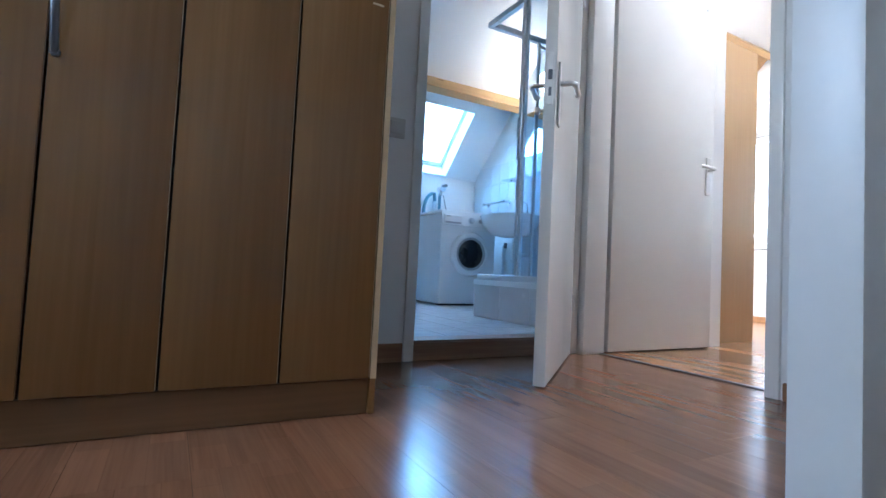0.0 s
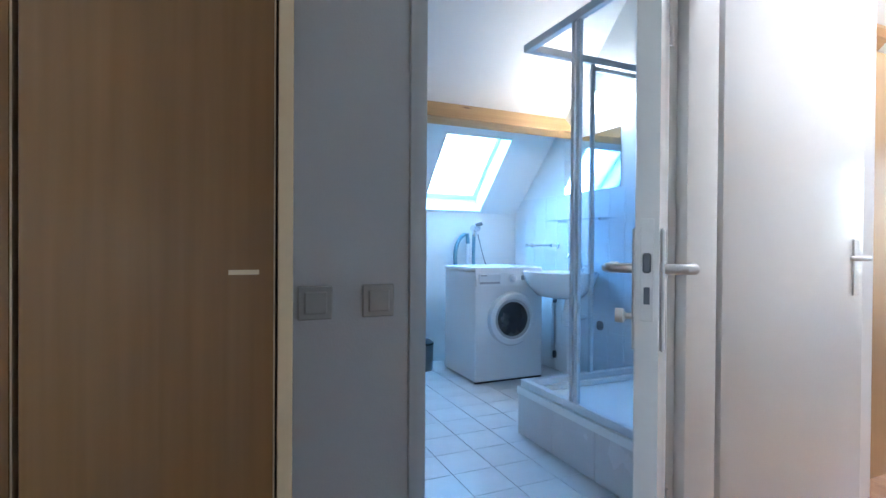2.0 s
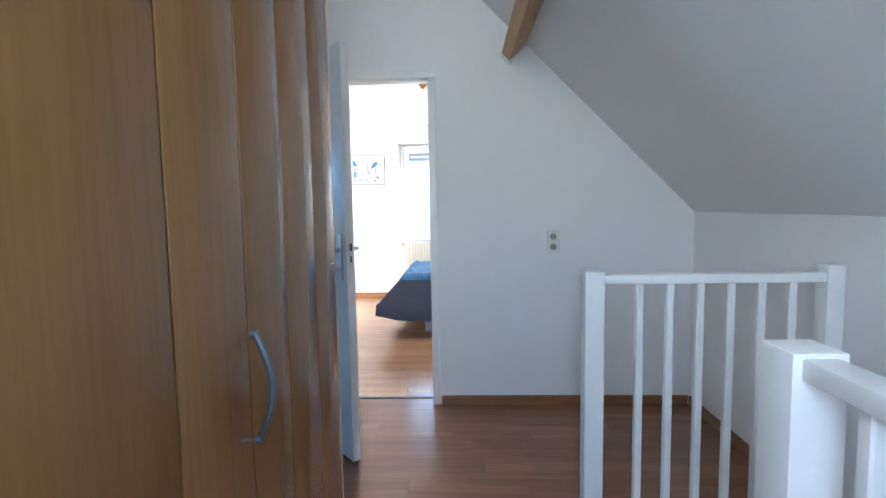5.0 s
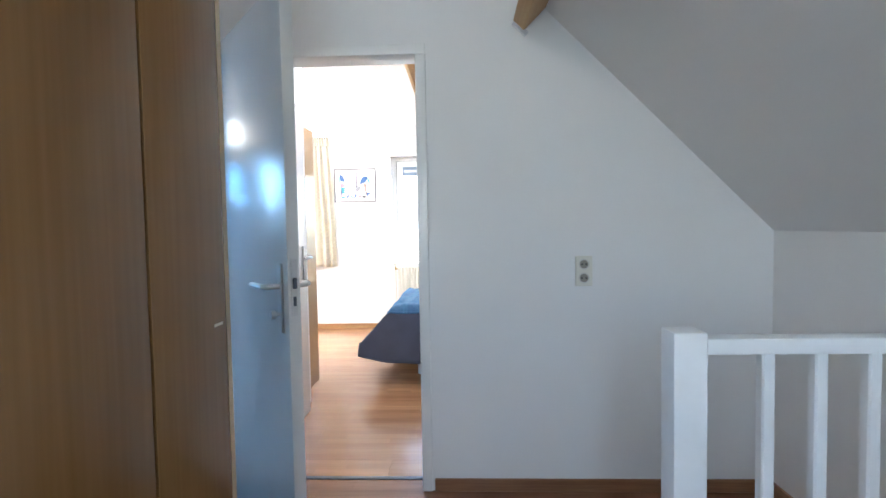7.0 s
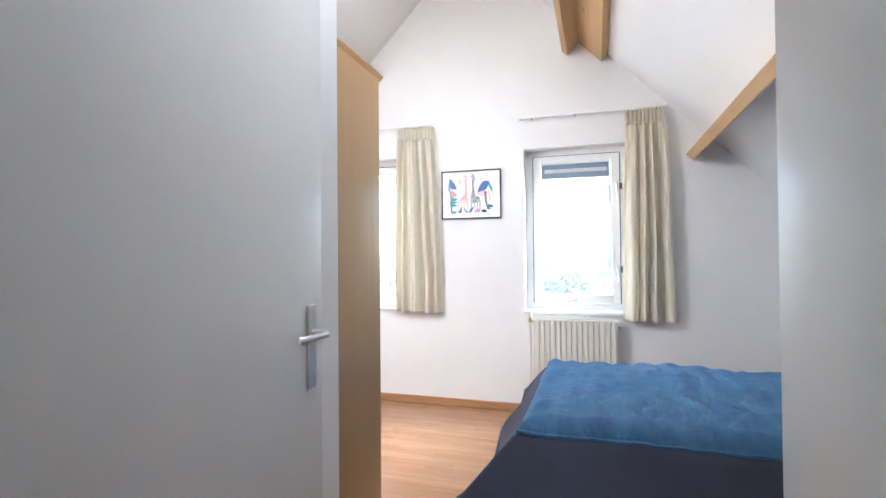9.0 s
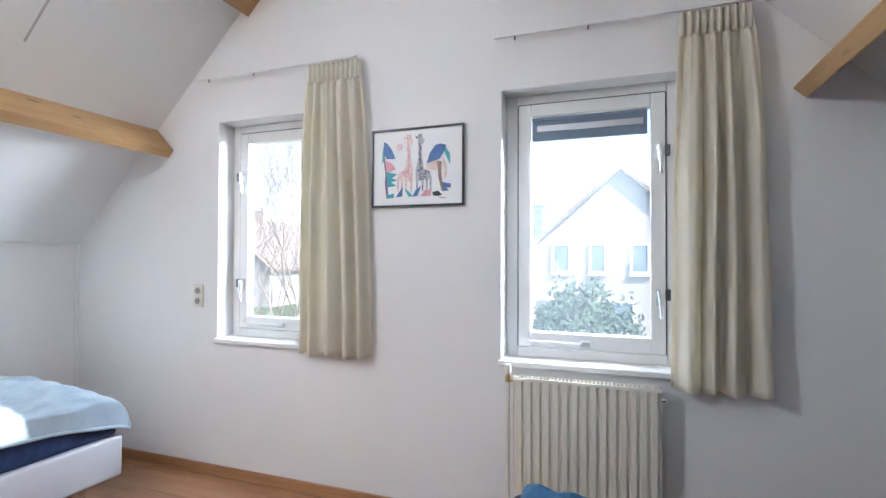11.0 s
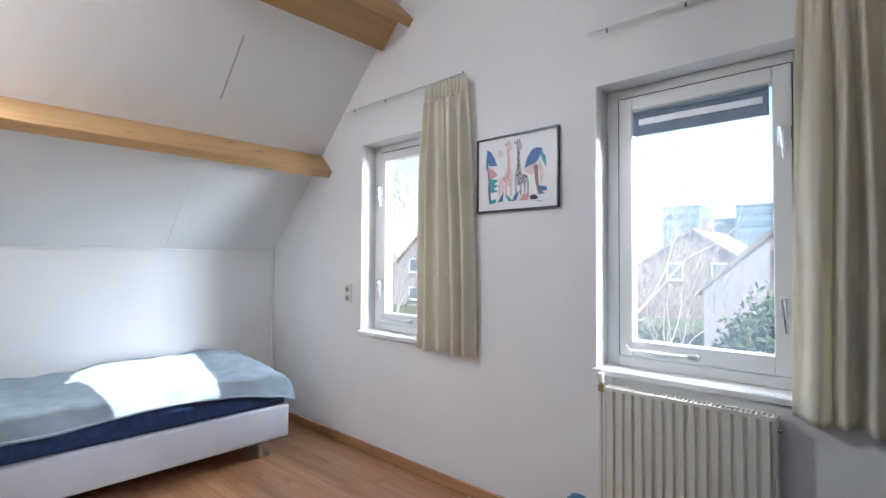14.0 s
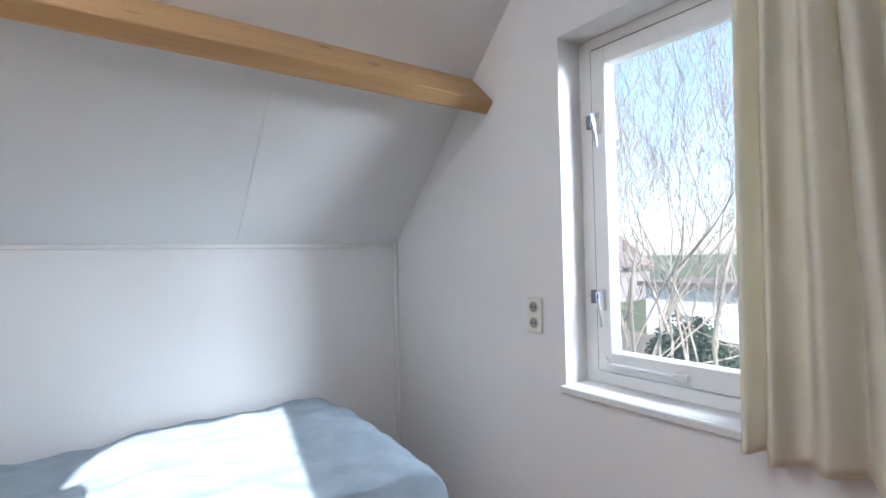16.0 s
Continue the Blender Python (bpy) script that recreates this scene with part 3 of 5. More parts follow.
bath_frame = door_frame("door_frame", 0, 0.772, 1.622, BY, BY + 0.115, "white painted frame of the bathroom door")
bed_frame = door_frame("door_frame", 1, 1.012, 1.852, LX, LX + 0.12, "white painted frame of the bedroom door")
part("strike_plate", boxes((0.7715, 0.7775, BY + 0.012, BY + 0.05, 0.93, 1.16), bevel=0.001), M_GREYMET, bath_frame, "dark steel strike plate")


def leaf(name, label, deadlock, hinge_z):
    """A flush door leaf lying along +x from its hinge at the origin, 40 mm thick to -y."""
    ob = thing(name, label, "door")
    ob["kind"] = "structure"
    w = 0.834
    part("leaf", boxes((0, w, -0.04, 0, 0.008, 1.998), bevel=0.0025, seg=2), M_DOOR, ob, smooth=True)
    for s, y in ((1, 0.0), (-1, -0.04)):
        lever(ob, w - 0.058, y, 1.045, s, -1)
    part("lock_face", boxes((w - 0.0005, w + 0.0025, -0.031, -0.009, 0.955, 1.135), bevel=0.001), M_STEEL, ob, "steel lock face plate")
    part("latch", boxes((w + 0.0025, w + 0.011, -0.027, -0.013, 1.04, 1.075), bevel=0.003), M_GREYMET, ob, "dark latch bolt")
    part("bolt_slot", boxes((w + 0.0025, w + 0.004, -0.025, -0.015, 0.985, 1.015)), M_GREYMET, ob)
    if deadlock:
        for s, y in ((-1, -0.048),):
            bm = bmesh.new()
            lathe(bm, [(0.006, 0), (0.006, s * 0.012), (0.014, s * 0.016), (0.014, s * 0.03)], (w - 0.058, y, 0.955), 1, 12)
            part("thumb_turn", bm, M_STEEL, ob, "steel thumb turn", True)
    for z in (0.25, 1.78):
        bm = bmesh.new()
        tube(bm, [(-0.006, 0.006, z - 0.04), (-0.006, 0.006, z + 0.04)], 0.007, 10)
        part("hinge", bm, M_STEEL, ob, "", True)
    return ob


d1 = leaf("door_1", "white flush bathroom door standing wide open", True, 0)
turned(d1, pose(1.611, 1.876, 0, 0, 0, -139.0))
d2 = leaf("door_2", "white flush bedroom door standing open against the wall", False, 0)
turned(d2, pose(1.842, 1.853 + 0.04, 0, 0, 0, 0))
part("hinge_pin", tube(bmesh.new(), [(2.62, 1.873, 1.998), (2.62, 1.873, 2.03), (2.64, 1.873, 2.035)], 0.008, 8), M_STEEL, d2, "small steel catch on the door top", True)

built("trim_threshold", boxes((LX + 0.095, LX + 0.122, 1.014, 1.85, 0.0, 0.005), bevel=0.0015), M_GREYMET, "flat dark metal strip across the bedroom doorway", "trim")
built("trim_bath_sill", boxes((0.772, 1.622, BY - 0.006, BY + 0.0, 0, 0.076), (0.772, 1.622, BY + 0.0, BY + 0.12, 0.0725, 0.084), bevel=0.002), M_BASEX, "brown wooden step up to the bathroom", "trim")


# ---- stairs and railing ----
def stair():
    ob = thing("staircase", "beige carpeted winding stair up to the landing", "stairs", (0, 0, -2.7))
    rows = [(-0.45, HX, 0.30, HTOP, 1), (-0.45, HX, 0.12, 0.30, 2), (-0.45, HX, -0.10, 0.12, 3), (-0.45, HX, KS, -0.10, 4)]
    rows += [(-0.45 - 0.22 * (k + 1), -0.45 - 0.22 * k, KS, HY, 5 + k) for k in range(6)]
    for x0, x1, y0, y1, k in rows:
        part("step", boxes((x0, x1, y0 + 0.001, y1 - 0.001, -0.19 * k - 0.2, -0.19 * k), bevel=0.01), M_STAIR, ob)


stair()


def railing(label, posts, a, b, fixed, along, balusters, z0):
    """A white railing; along: 0 for x, 1 for y; fixed: its other coordinate."""
    ob = thing("stair_railing", label, "railing", (a if along == 0 else fixed, fixed if along == 0 else a, 0))
    for px, py, w, h, low in posts:
        bm = boxes((px - w / 2, px + w / 2, py - w / 2, py + w / 2, low, h), bevel=0.006, seg=2)
        part("newel_post", bm, M_RAIL, ob, smooth=True)
    r = (a, b, fixed - 0.03, fixed + 0.03, 0.956, 0.992) if along == 0 else (fixed - 0.026, fixed + 0.026, a, b, 0.945, 0.98)
    part("handrail", boxes(r, bevel=0.006, seg=2), M_RAIL, ob, smooth=True)
    for c in balusters:
        x, y = (c, fixed) if along == 0 else (fixed, c)
        part("baluster", boxes((x - 0.014, x + 0.014, y - 0.014, y + 0.014, z0, 0.958 if along == 0 else 0.947), bevel=0.004), M_RAIL, ob)
    return ob


railing("white wooden stair railing with square balusters", [(0.528, 0.328, 0.072, 0.993, 0.0), (0.515, KS + 0.04, 0.065, 1.01, 0.0)], KS + 0.07, 0.295, 0.515, 1,
        [0.160 - 0.1105 * k for k in range(6)], 0.0)
railing("white wooden railing along the stairwell edge", [(-0.50, 0.25, 0.09, 1.0, 0.0), (WEST + 0.05, 0.25, 0.09, 1.0, 0.0)], WEST + 0.09, -0.54, 0.25, 0,
        [-0.65 - 0.11 * k for k in range(11)], 0.0)


# ---- landing wardrobe ----
def wardrobe_landing():
    ob = thing("wardrobe", "tall beech-veneer wardrobe with folding doors", "wardrobe", (-0.6, 1.58, 0))
    x0, x1, top_z = -1.83, 0.360, 2.36
    part("plinth", boxes((x0, x1 - 0.004, 1.272, 1.305, 0.0, 0.088), bevel=0.002), M_BEECHD, ob)
    # Carcass is black so that the door gaps read as shade.
    part("body", boxes((x0, x1 - 0.018, 1.28, BY - 0.003, 0.089, top_z)), M_BLACK, ob)
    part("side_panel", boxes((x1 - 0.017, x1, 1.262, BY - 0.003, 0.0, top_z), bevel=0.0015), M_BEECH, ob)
    part("edge_strip", boxes((x1 - 0.0165, x1 - 0.001, 1.2575, 1.2615, 0.09, top_z)), M_BEECHL, ob, "thin bright edge strip")
    cuts = [0.342, 0.116, -0.130, -0.357, -0.612, -1.09, -1.33, -1.57, -1.83]
    for k, (b, a) in enumerate(zip(cuts, cuts[1:])):
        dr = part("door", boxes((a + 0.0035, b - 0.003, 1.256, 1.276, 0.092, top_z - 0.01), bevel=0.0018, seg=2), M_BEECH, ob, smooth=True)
        part("edge_strip", boxes((b - 0.0032, b - 0.0014, 1.258, 1.275, 0.094, top_z - 0.012)), M_BEECHL if k in (0, 1, 2) else M_BEECHD, dr)
        if k in (2, 6):
            bm = bmesh.new()
            pts = []
            for i in range(13):
                s = i / 12
                pts.append((a + 0.014, 1.254 - 0.034 * math.sin(math.pi * s) - 0.004, 0.755 + 0.235 * s))
            tube(bm, pts, 0.0075, 10)
            part("handle", bm, M_GREYMET, dr, "dark grey bow handle", True)
            for z in (0.758, 0.987):
                part("handle_foot", lathe(bmesh.new(), [(0.009, 0), (0.009, -0.012)], (a + 0.014, 1.256, z), 1, 10), M_GREYMET, dr, "", True)
    part("scratch", boxes((0.294, 0.324, 1.2552, 1.256, 1.054, 1.059)), M_BEECHL, ob, "pale scratch in the veneer")
    return ob


wardrobe_landing()


# ---- wall fittings ----
def socket(x, y, z, face, label):
    """A double socket, upright, its plate against the wall x (face -1 looks west)."""
    ob = thing("wall_socket", label, "socket", (x, y, z))
    part("plate", boxes((x - 0.012, x, y - 0.038, y + 0.038, z - 0.068, z + 0.068), bevel=0.003), M_PLAST, ob)
    for dz in (-0.031, 0.031):
        bm = bmesh.new()
        lathe(bm, [(0.0235, -0.0118), (0.0235, -0.0150), (0.0195, -0.0150), (0.0190, -0.0124)], (x, y, z + dz), 0, 20)
        w = part("socket_cup", bm, M_SWITCH, ob, "", True)
        # Greyed disc paints the shade of the recess; dark squares mark the pin holes.
        part("recess_shade", lathe(bmesh.new(), [(0.0185, -0.0121), (0.0185, -0.0132)], (x, y, z + dz), 0, 20), M_SOCKIN, w, "", True)
        for dy in (-0.0095, 0.0095):
            part("pin_hole", boxes((x - 0.0140, x - 0.0130, y + dy - 0.0035, y + dy + 0.0035, z + dz - 0.0035, z + dz + 0.0035)), M_HOLE, w)
    return ob


socket(LX, 0.267, 1.018, -1, "small cream double wall socket on the landing")
socket(G, 3.538, 1.056, -1, "cream double wall socket below the ceiling slope")


def switch(x, z):
    ob = thing("light_switch", "grey-white rocker light switch beside the bathroom door", "switch", (x, BY, z), "switches")
    part("plate", boxes((x - 0.041, x + 0.041, BY - 0.011, BY, z - 0.041, z + 0.041), bevel=0.003), M_SWITCH, ob)
    part("rocker", boxes((x - 0.027, x + 0.027, BY - 0.017, BY - 0.009, z - 0.027, z + 0.027), bevel=0.003), M_SWITCH, ob)


switch(0.643, 0.946)
switch(0.487, 0.946)


# ---- bedroom windows ----
def sash_window(name, y0, y1, label, vent, handles):
    """A window in the gable: outer frame, casement, pane, sill and fittings."""
    z0, z1 = WZ
    fx = G + 0.12
    ob = thing(name, label, "window", (G, (y0 + y1) / 2, z0))
    ob["kind"] = "structure"
    fo = part("window_frame", boxes((fx, fx + 0.09, y0, y0 + 0.056, z0, z1), (fx, fx + 0.09, y1 - 0.056, y1, z0, z1),
                                    (fx, fx + 0.09, y0 + 0.056, y1 - 0.056, z0, z0 + 0.045), (fx, fx + 0.09, y0 + 0.056, y1 - 0.056, z1 - 0.045, z1), bevel=0.003), M_TRIM, ob)
    a, b, c, d = y0 + 0.061, y1 - 0.061, z0 + 0.05, z1 - 0.05
    sw = 0.062
    sa = part("casement", boxes((fx - 0.012, fx + 0.045, a, a + sw, c, d), (fx - 0.012, fx + 0.045, b - sw, b, c, d),
                                (fx - 0.012, fx + 0.045, a + sw, b - sw, c, c + sw + 0.01), (fx - 0.012, fx + 0.045, a + sw, b - sw, d - sw, d), bevel=0.004), M_TRIM, ob)
    part("gasket", boxes((fx - 0.004, fx + 0.0, a - 0.005, a, c, d), (fx - 0.004, fx, b, b + 0.005, c, d), (fx - 0.004, fx, a, b, d, d + 0.005)), M_RUBBER, sa)
    pane = part("pane", boxes((fx + 0.018, fx + 0.024, a + sw - 0.004, b - sw + 0.004, c + sw, d - sw + 0.004)), M_PANEH if vent else M_PANE, sa)
    pane.visible_shadow = False
    part("window_sill", boxes((G - 0.022, fx - 0.001, y0 - 0.012, y1 + 0.012, z0 - 0.028, z0 - 0.001), bevel=0.004), M_TRIM, ob)
    # casement stay along the bottom rail
    bm = bmesh.new()
    tube(bm, [(fx - 0.03, b - 0.05, c + 0.032), (fx - 0.032, b - 0.33, c + 0.03)], 0.006, 8)
    st = part("stay_bar", bm, M_STEEL, ob, "steel casement stay", True)
    part("stay_arm", tube(bmesh.new(), [(fx - 0.012, b - 0.035, c + 0.05), (fx - 0.03, b - 0.06, c + 0.034), (fx - 0.032, b - 0.08, c + 0.03)], 0.005, 8), M_STEEL, st, "", True)
    part("stay_knob", boxes((fx - 0.042, fx - 0.012, b - 0.345, b - 0.30, c + 0.018, c + 0.045), bevel=0.005), M_STEEL, st)
    hy = (b - 0.03) if handles > 0 else (a + 0.03)
    for hz in (z0 + 0.29, z0 + 0.94):
        h = part("fastener", boxes((fx - 0.022, fx - 0.012, hy - 0.014, hy + 0.014, hz - 0.02, hz + 0.06), bevel=0.003), M_STEEL, ob, "steel window fastener")
        bm = bmesh.new()
        tube(bm, [(fx - 0.024, hy, hz + 0.045), (fx - 0.045, hy, hz + 0.045), (fx - 0.05, hy - 0.004, hz + 0.02), (fx - 0.042, hy - 0.012, hz - 0.075)], [0.008, 0.008, 0.007, 0.006], 8)
        part("lever", bm, M_CHROME, h, "", True)
        part("striker", boxes((fx - 0.02, fx - 0.001, hy + (0.028 if handles > 0 else -0.05), hy + (0.05 if handles > 0 else -0.028), hz + 0.005, hz + 0.055), bevel=0.002), M_GREYMET, h)
    if vent:
        v = part("ventilation_grille", boxes((fx - 0.006, fx + 0.016, a + sw + 0.012, b - sw - 0.004, d - sw - 0.118, d - sw - 0.004), bevel=0.003), M_BLIND, sa, "blue-grey ventilation grille along the pane top")
        part("grille_slot", boxes((fx - 0.012, fx - 0.006, a + sw + 0.03, b - sw - 0.03, d - sw - 0.075, d - sw - 0.045), bevel=0.002), M_ALU, v)
        part("grille_lip", boxes((fx - 0.014, fx - 0.006, a + sw + 0.012, b - sw - 0.004, d - sw - 0.022, d - sw - 0.008), bevel=0.002), M_BLIND, v)
    return ob


sash_window("window_1", *W1, "white casement window half covered by a curtain", False, 1)
sash_window("window_2", *W2, "white casement window with a grey ventilation grille", True, -1)


def roof_window(name, hole, north, label):
    x0, x1, y0, y1 = hole
    s = 1 if north else -1
    ob = thing(name, label, "roof window", ((x0 + x1) / 2, (y0 + y1) / 2, roof((y0 + y1) / 2)))
    ob["kind"] = "structure"

    def bar(a, b, c, d, k0, k1, bm):
        v = [bm.verts.new((x, y + s * k * 0.70711, roof(y) + k * 0.70711)) for x in (a, b) for y in (c, d) for k in (k0, k1)]
        for q in ((0, 1, 3, 2), (4, 6, 7, 5), (0, 4, 5, 1), (2, 3, 7, 6), (0, 2, 6, 4), (1, 5, 7, 3)):
            bm.faces.new([v[i] for i in q])
        return bm
    w = 0.045
    for a, b, c, d in ((x0, x0 + w, y0, y1), (x1 - w, x1, y0, y1), (x0 + w, x1 - w, y0, y0 + w), (x0 + w, x1 - w, y1 - w, y1)):
        part("window_frame", bar(a, b, c, d, 0.15, 0.27, bmesh.new()), M_TRIM, ob)
    pane = part("pane", bar(x0 + w, x1 - w, y0 + w, y1 - w, 0.235, 0.241, bmesh.new()), M_PANE, ob)
    pane.visible_shadow = False
    t = 0.012
    for a, b, c, d in ((x0 - 0.0, x0 + t, y0, y1), (x1 - t, x1, y0, y1), (x0 + t, x1 - t, y0, y0 + t), (x0 + t, x1 - t, y1 - t, y1)):
        part("lining", bar(a, b, c, d, -0.006, 0.149, bmesh.new()), M_TRIM, ob)


roof_window("window_3", SKY_B, True, "white roof window above the washing machine")
roof_window("window_4", SKY_S, False, "white roof window in the bedroom's south slope")
roof_window("added_window_6", SKY_W, True, "added unseen roof window for fill light above the bedroom wardrobe")
# Window made up to hold the landing fill; it stays out of view.
west = thing("added_window_7", "added unseen window for fill light in the landing's end wall", "window", (WEST, 1.0, 1.1))
west["kind"] = "structure"
part("window_frame", boxes((WEST - 0.13, WEST - 0.06, 0.6, 0.66, 1.1, 2.2), (WEST - 0.13, WEST - 0.06, 1.34, 1.4, 1.1, 2.2), (WEST - 0.13, WEST - 0.06, 0.66, 1.34, 1.1, 1.16), (WEST - 0.13, WEST - 0.06, 0.66, 1.34, 2.14, 2.2), bevel=0.003), M_TRIM, west)
part("pane", boxes((WEST - 0.10, WEST - 0.095, 0.655, 1.345, 1.155, 2.145)), M_PANE, west).visible_shadow = False
roof_window("added_window_5", SKY_L, False, "added unseen roof window for fill light above the stairs")


# ---- cloth ----
def cloth(bm, at, nu, nv):
    """A sheet of nu x nv cells through at(u, v), u and v from 0 to 1."""
    rows = [[bm.verts.new(at(i / nu, j / nv)) for j in range(nv + 1)] for i in range(nu + 1)]
    for i in range(nu):
        for j in range(nv):
            bm.faces.new((rows[i][j], rows[i + 1][j], rows[i + 1][j + 1], rows[i][j + 1]))
    return bm


def soft(name, bm, material, parent, label="", thick=0.012, category=""):
    ob = part(name, bm, material, parent, label)
    ob.data.shade_smooth()
    sol = ob.modifiers.new("thickness", 'SOLIDIFY')
    sol.thickness = thick
    sol.offset = -1
    return ob


def crumple(x, y, s=1.0, seed=0.0):
    p = Vector((x * 3.1 * s + seed, y * 3.1 * s, seed))
    return noise.noise(p) * 0.6 + noise.noise(p * 2.3) * 0.3 + noise.noise(p * 5.1) * 0.15


# ---- bedroom: single bed under the slope ----
def single_bed():
    x0, x1, y0, y1 = 3.05, 5.04, 3.65, 4.57
    ob = thing("single_bed", "single bed with pale grey box spring and steel legs", "bed", (4.0, 4.1, 0))
    part("box_spring", boxes((x0, x1, y0, y1, 0.125, 0.338), bevel=0.018, seg=3), M_BOXSP, ob, "pale grey leatherette box spring", True)
    for x in (x0 + 0.13, x1 - 0.155):
        for y in (y0 + 0.09, y1 - 0.1):
            part("leg", tube(bmesh.new(), [(x, y, 0), (x, y, 0.127)], 0.016, 14), M_CHROME, ob, "round chrome leg", True)
    part("mattress", boxes((x0 + 0.01, x1 - 0.015, y0 + 0.012, y1 - 0.01, 0.340, 0.520), bevel=0.035, seg=3), M_NAVY, ob, "navy blue cloth mattress", True)
    return ob


single_bed()


def fleece(u, v):
    """Throw over the single bed: u along x, v from the hanging front edge over the top to the wall."""
    x = 3.02 + 2.055 * u
    front = 0.485 + 0.035 * math.sin(x * 3.0) - 0.115 * max(0.0, min(1.0, (x - 4.15) / 0.85)) ** 1.2
    topz = 0.575 + 0.036 * crumple(x, v * 2.0, 0.9, 4.0) + 0.010 * noise.noise(Vector((x * 8 + 3 * v, v * 13 - 4 * x, 2.0))) + 0.045 * math.exp(-((x - 4.86) / 0.22) ** 2 - ((v - 0.72) / 0.3) ** 2) + 0.02 * math.exp(-((x - 4.35) / 0.25) ** 2)
    if v < 0.16:
        k = v / 0.16
        y, z = 3.636 - 0.008 * math.sin(x * 17) * (1 - k), front + (topz - 0.03 - front) * k
    elif v < 0.26:
        k = (v - 0.16) / 0.10
        y, z = 3.636 + 0.07 * k * k, topz - 0.03 + 0.03 * math.sin(k * math.pi / 2)
    else:
        y, z = 3.706 + (4.585 - 3.706) * (v - 0.26) / 0.74, topz
        z += 0.006 * math.sin(y * 21 + x * 9) * crumple(x * 2, y * 2, 1, 2)
    end = max(0.0, (x - 4.90) / 0.175)
    if end > 0:
        drop = end * end
        z = z - drop * (z - 0.36) * 0.95
        x = 4.90 + 0.165 * math.sin(min(1.0, end) * math.pi / 2)
    return (x, y, z)


throw = thing("fleece_throw", "rumpled grey-blue fleece throw on the single bed", "blanket", (4.0, 4.1, 0.55))
soft("cloth", cloth(bmesh.new(), fleece, 130, 70), M_GREYBLK, throw, thick=0.014)
part("hem", tube(bmesh.new(), [fleece(i / 80, 0.0) for i in range(81)], 0.009, 6), M_GREYBLK, throw, "", True)


# ---- bedroom: double bed ----
def double_bed():
    x0, x1, y0, y1 = 3.40, 4.70, -0.50, 1.44
    ob = thing("double_bed", "white double bed below a blue spread", "bed", (4.0, 0.5, 0))
    part("bed_base", boxes((x0 + 0.07, x1, y0, y1 - 0.03, 0.13, 0.30), bevel=0.012, seg=2), M_APPL, ob, "white bed base", True)
    part("mattress", boxes((x0 + 0.13, x1 - 0.015, y0 + 0.01, y1 - 0.015, 0.302, 0.535), bevel=0.05, seg=3), M_APPL, ob, "", True)
    for x in (x0 + 0.14, x1 - 0.07):
        for y in (y0 + 0.1, 1.17):
            part("leg", boxes((x - 0.03, x + 0.03, y - 0.03, y + 0.03, 0, 0.131), bevel=0.005), M_APPL, ob)
    return ob


double_bed()


def spread_point(u, v, x0, x1, y1, y0, top_z, hang_w, hang_n, hang_e, flare, seed, ruck, corner):
    """A spread over the double bed: u crosses from the west hem to the east hem, v from the head to the north hem."""
    wide, long = x1 - x0, y1 - y0
    su = u * (hang_w + wide + hang_e) - hang_w
    sv = v * (long + hang_n)
    def over(s, length):
        r = 0.07
        if s <= length - r:
            return s, 0.0
        k = (s - (length - r)) / r
        if k < 1.57:
            return length - r + r * math.sin(k), r * (1 - math.cos(k))
        return length, r + (k - 1.57) * r
    if su < wide / 2:
        a, da = over(wide / 2 - su, wide / 2)
        x = x0 + wide / 2 - a
    else:
        a, da = over(su - wide / 2, wide / 2)
        x = x0 + wide / 2 + a
    b, db = over(sv, long)
    y = y0 + b
    drop = max(da, db) - corner * min(da, db)
    side = -1 if su < wide / 2 else 1
    x += side * flare * (da / 0.35) * (1 + 0.10 * math.sin(y * 7 + seed))
    y += flare * 0.9 * (db / 0.35) * (1 + 0.10 * math.sin(x * 6 + seed))
    z = top_z - drop
    p = ruck * crumple(x, y * 0.7, 1.0, seed)
    fine = ruck * 0.35 * (math.sin(y * 46 + 5 * crumple(x, y, 1.6, 7)) * (0.5 + 0.5 * noise.noise(Vector((x * 2, y * 2, seed)))))
    z += (p + fine) * (1.0 if drop < 0.05 else 0.3)
    return (x, y, max(z, 0.03))


def spread_at(u, v):
    return spread_point(u, v, 3.50, 4.72, 1.42, -0.5, 0.558, 0.35, 0.26, 0.30, 0.27, 1.0, 0.012, 0.18)


def quilt_at(u, v):
    return spread_point(u, v, 3.495, 4.725, 1.425, -0.45, 0.588, 0.035, 0.13, 0.16, 0.07, 5.0, 0.034, 0.2)


def hem(ob, at, material, r, n=60):
    """Stitched hems along the two sides and the foot of a spread."""
    for f in (lambda s: at(0.0, s), lambda s: at(1.0, s), lambda s: at(s, 1.0)):
        part("hem", tube(bmesh.new(), [f(i / n) for i in range(n + 1)], r, 6), material, ob, "", True)


spread = thing("bedspread", "dark slate cotton bedspread hanging over the double bed", "bedspread", (4.0, 0.5, 0.55))
soft("cloth", cloth(bmesh.new(), lambda u, v: spread_at(u, v), 110, 120), M_DARKSP, spread, thick=0.010)
hem(spread, spread_at, M_DARKSP, 0.007)
quilt = thing("quilt", "crinkled teal-blue quilt on top of the double bed", "quilt", (4.0, 0.5, 0.6))
soft("cloth", cloth(bmesh.new(), lambda u, v: quilt_at(u, v), 150, 230), M_BLUESP, quilt, thick=0.018)
hem(quilt, quilt_at, M_BLUESP, 0.010)


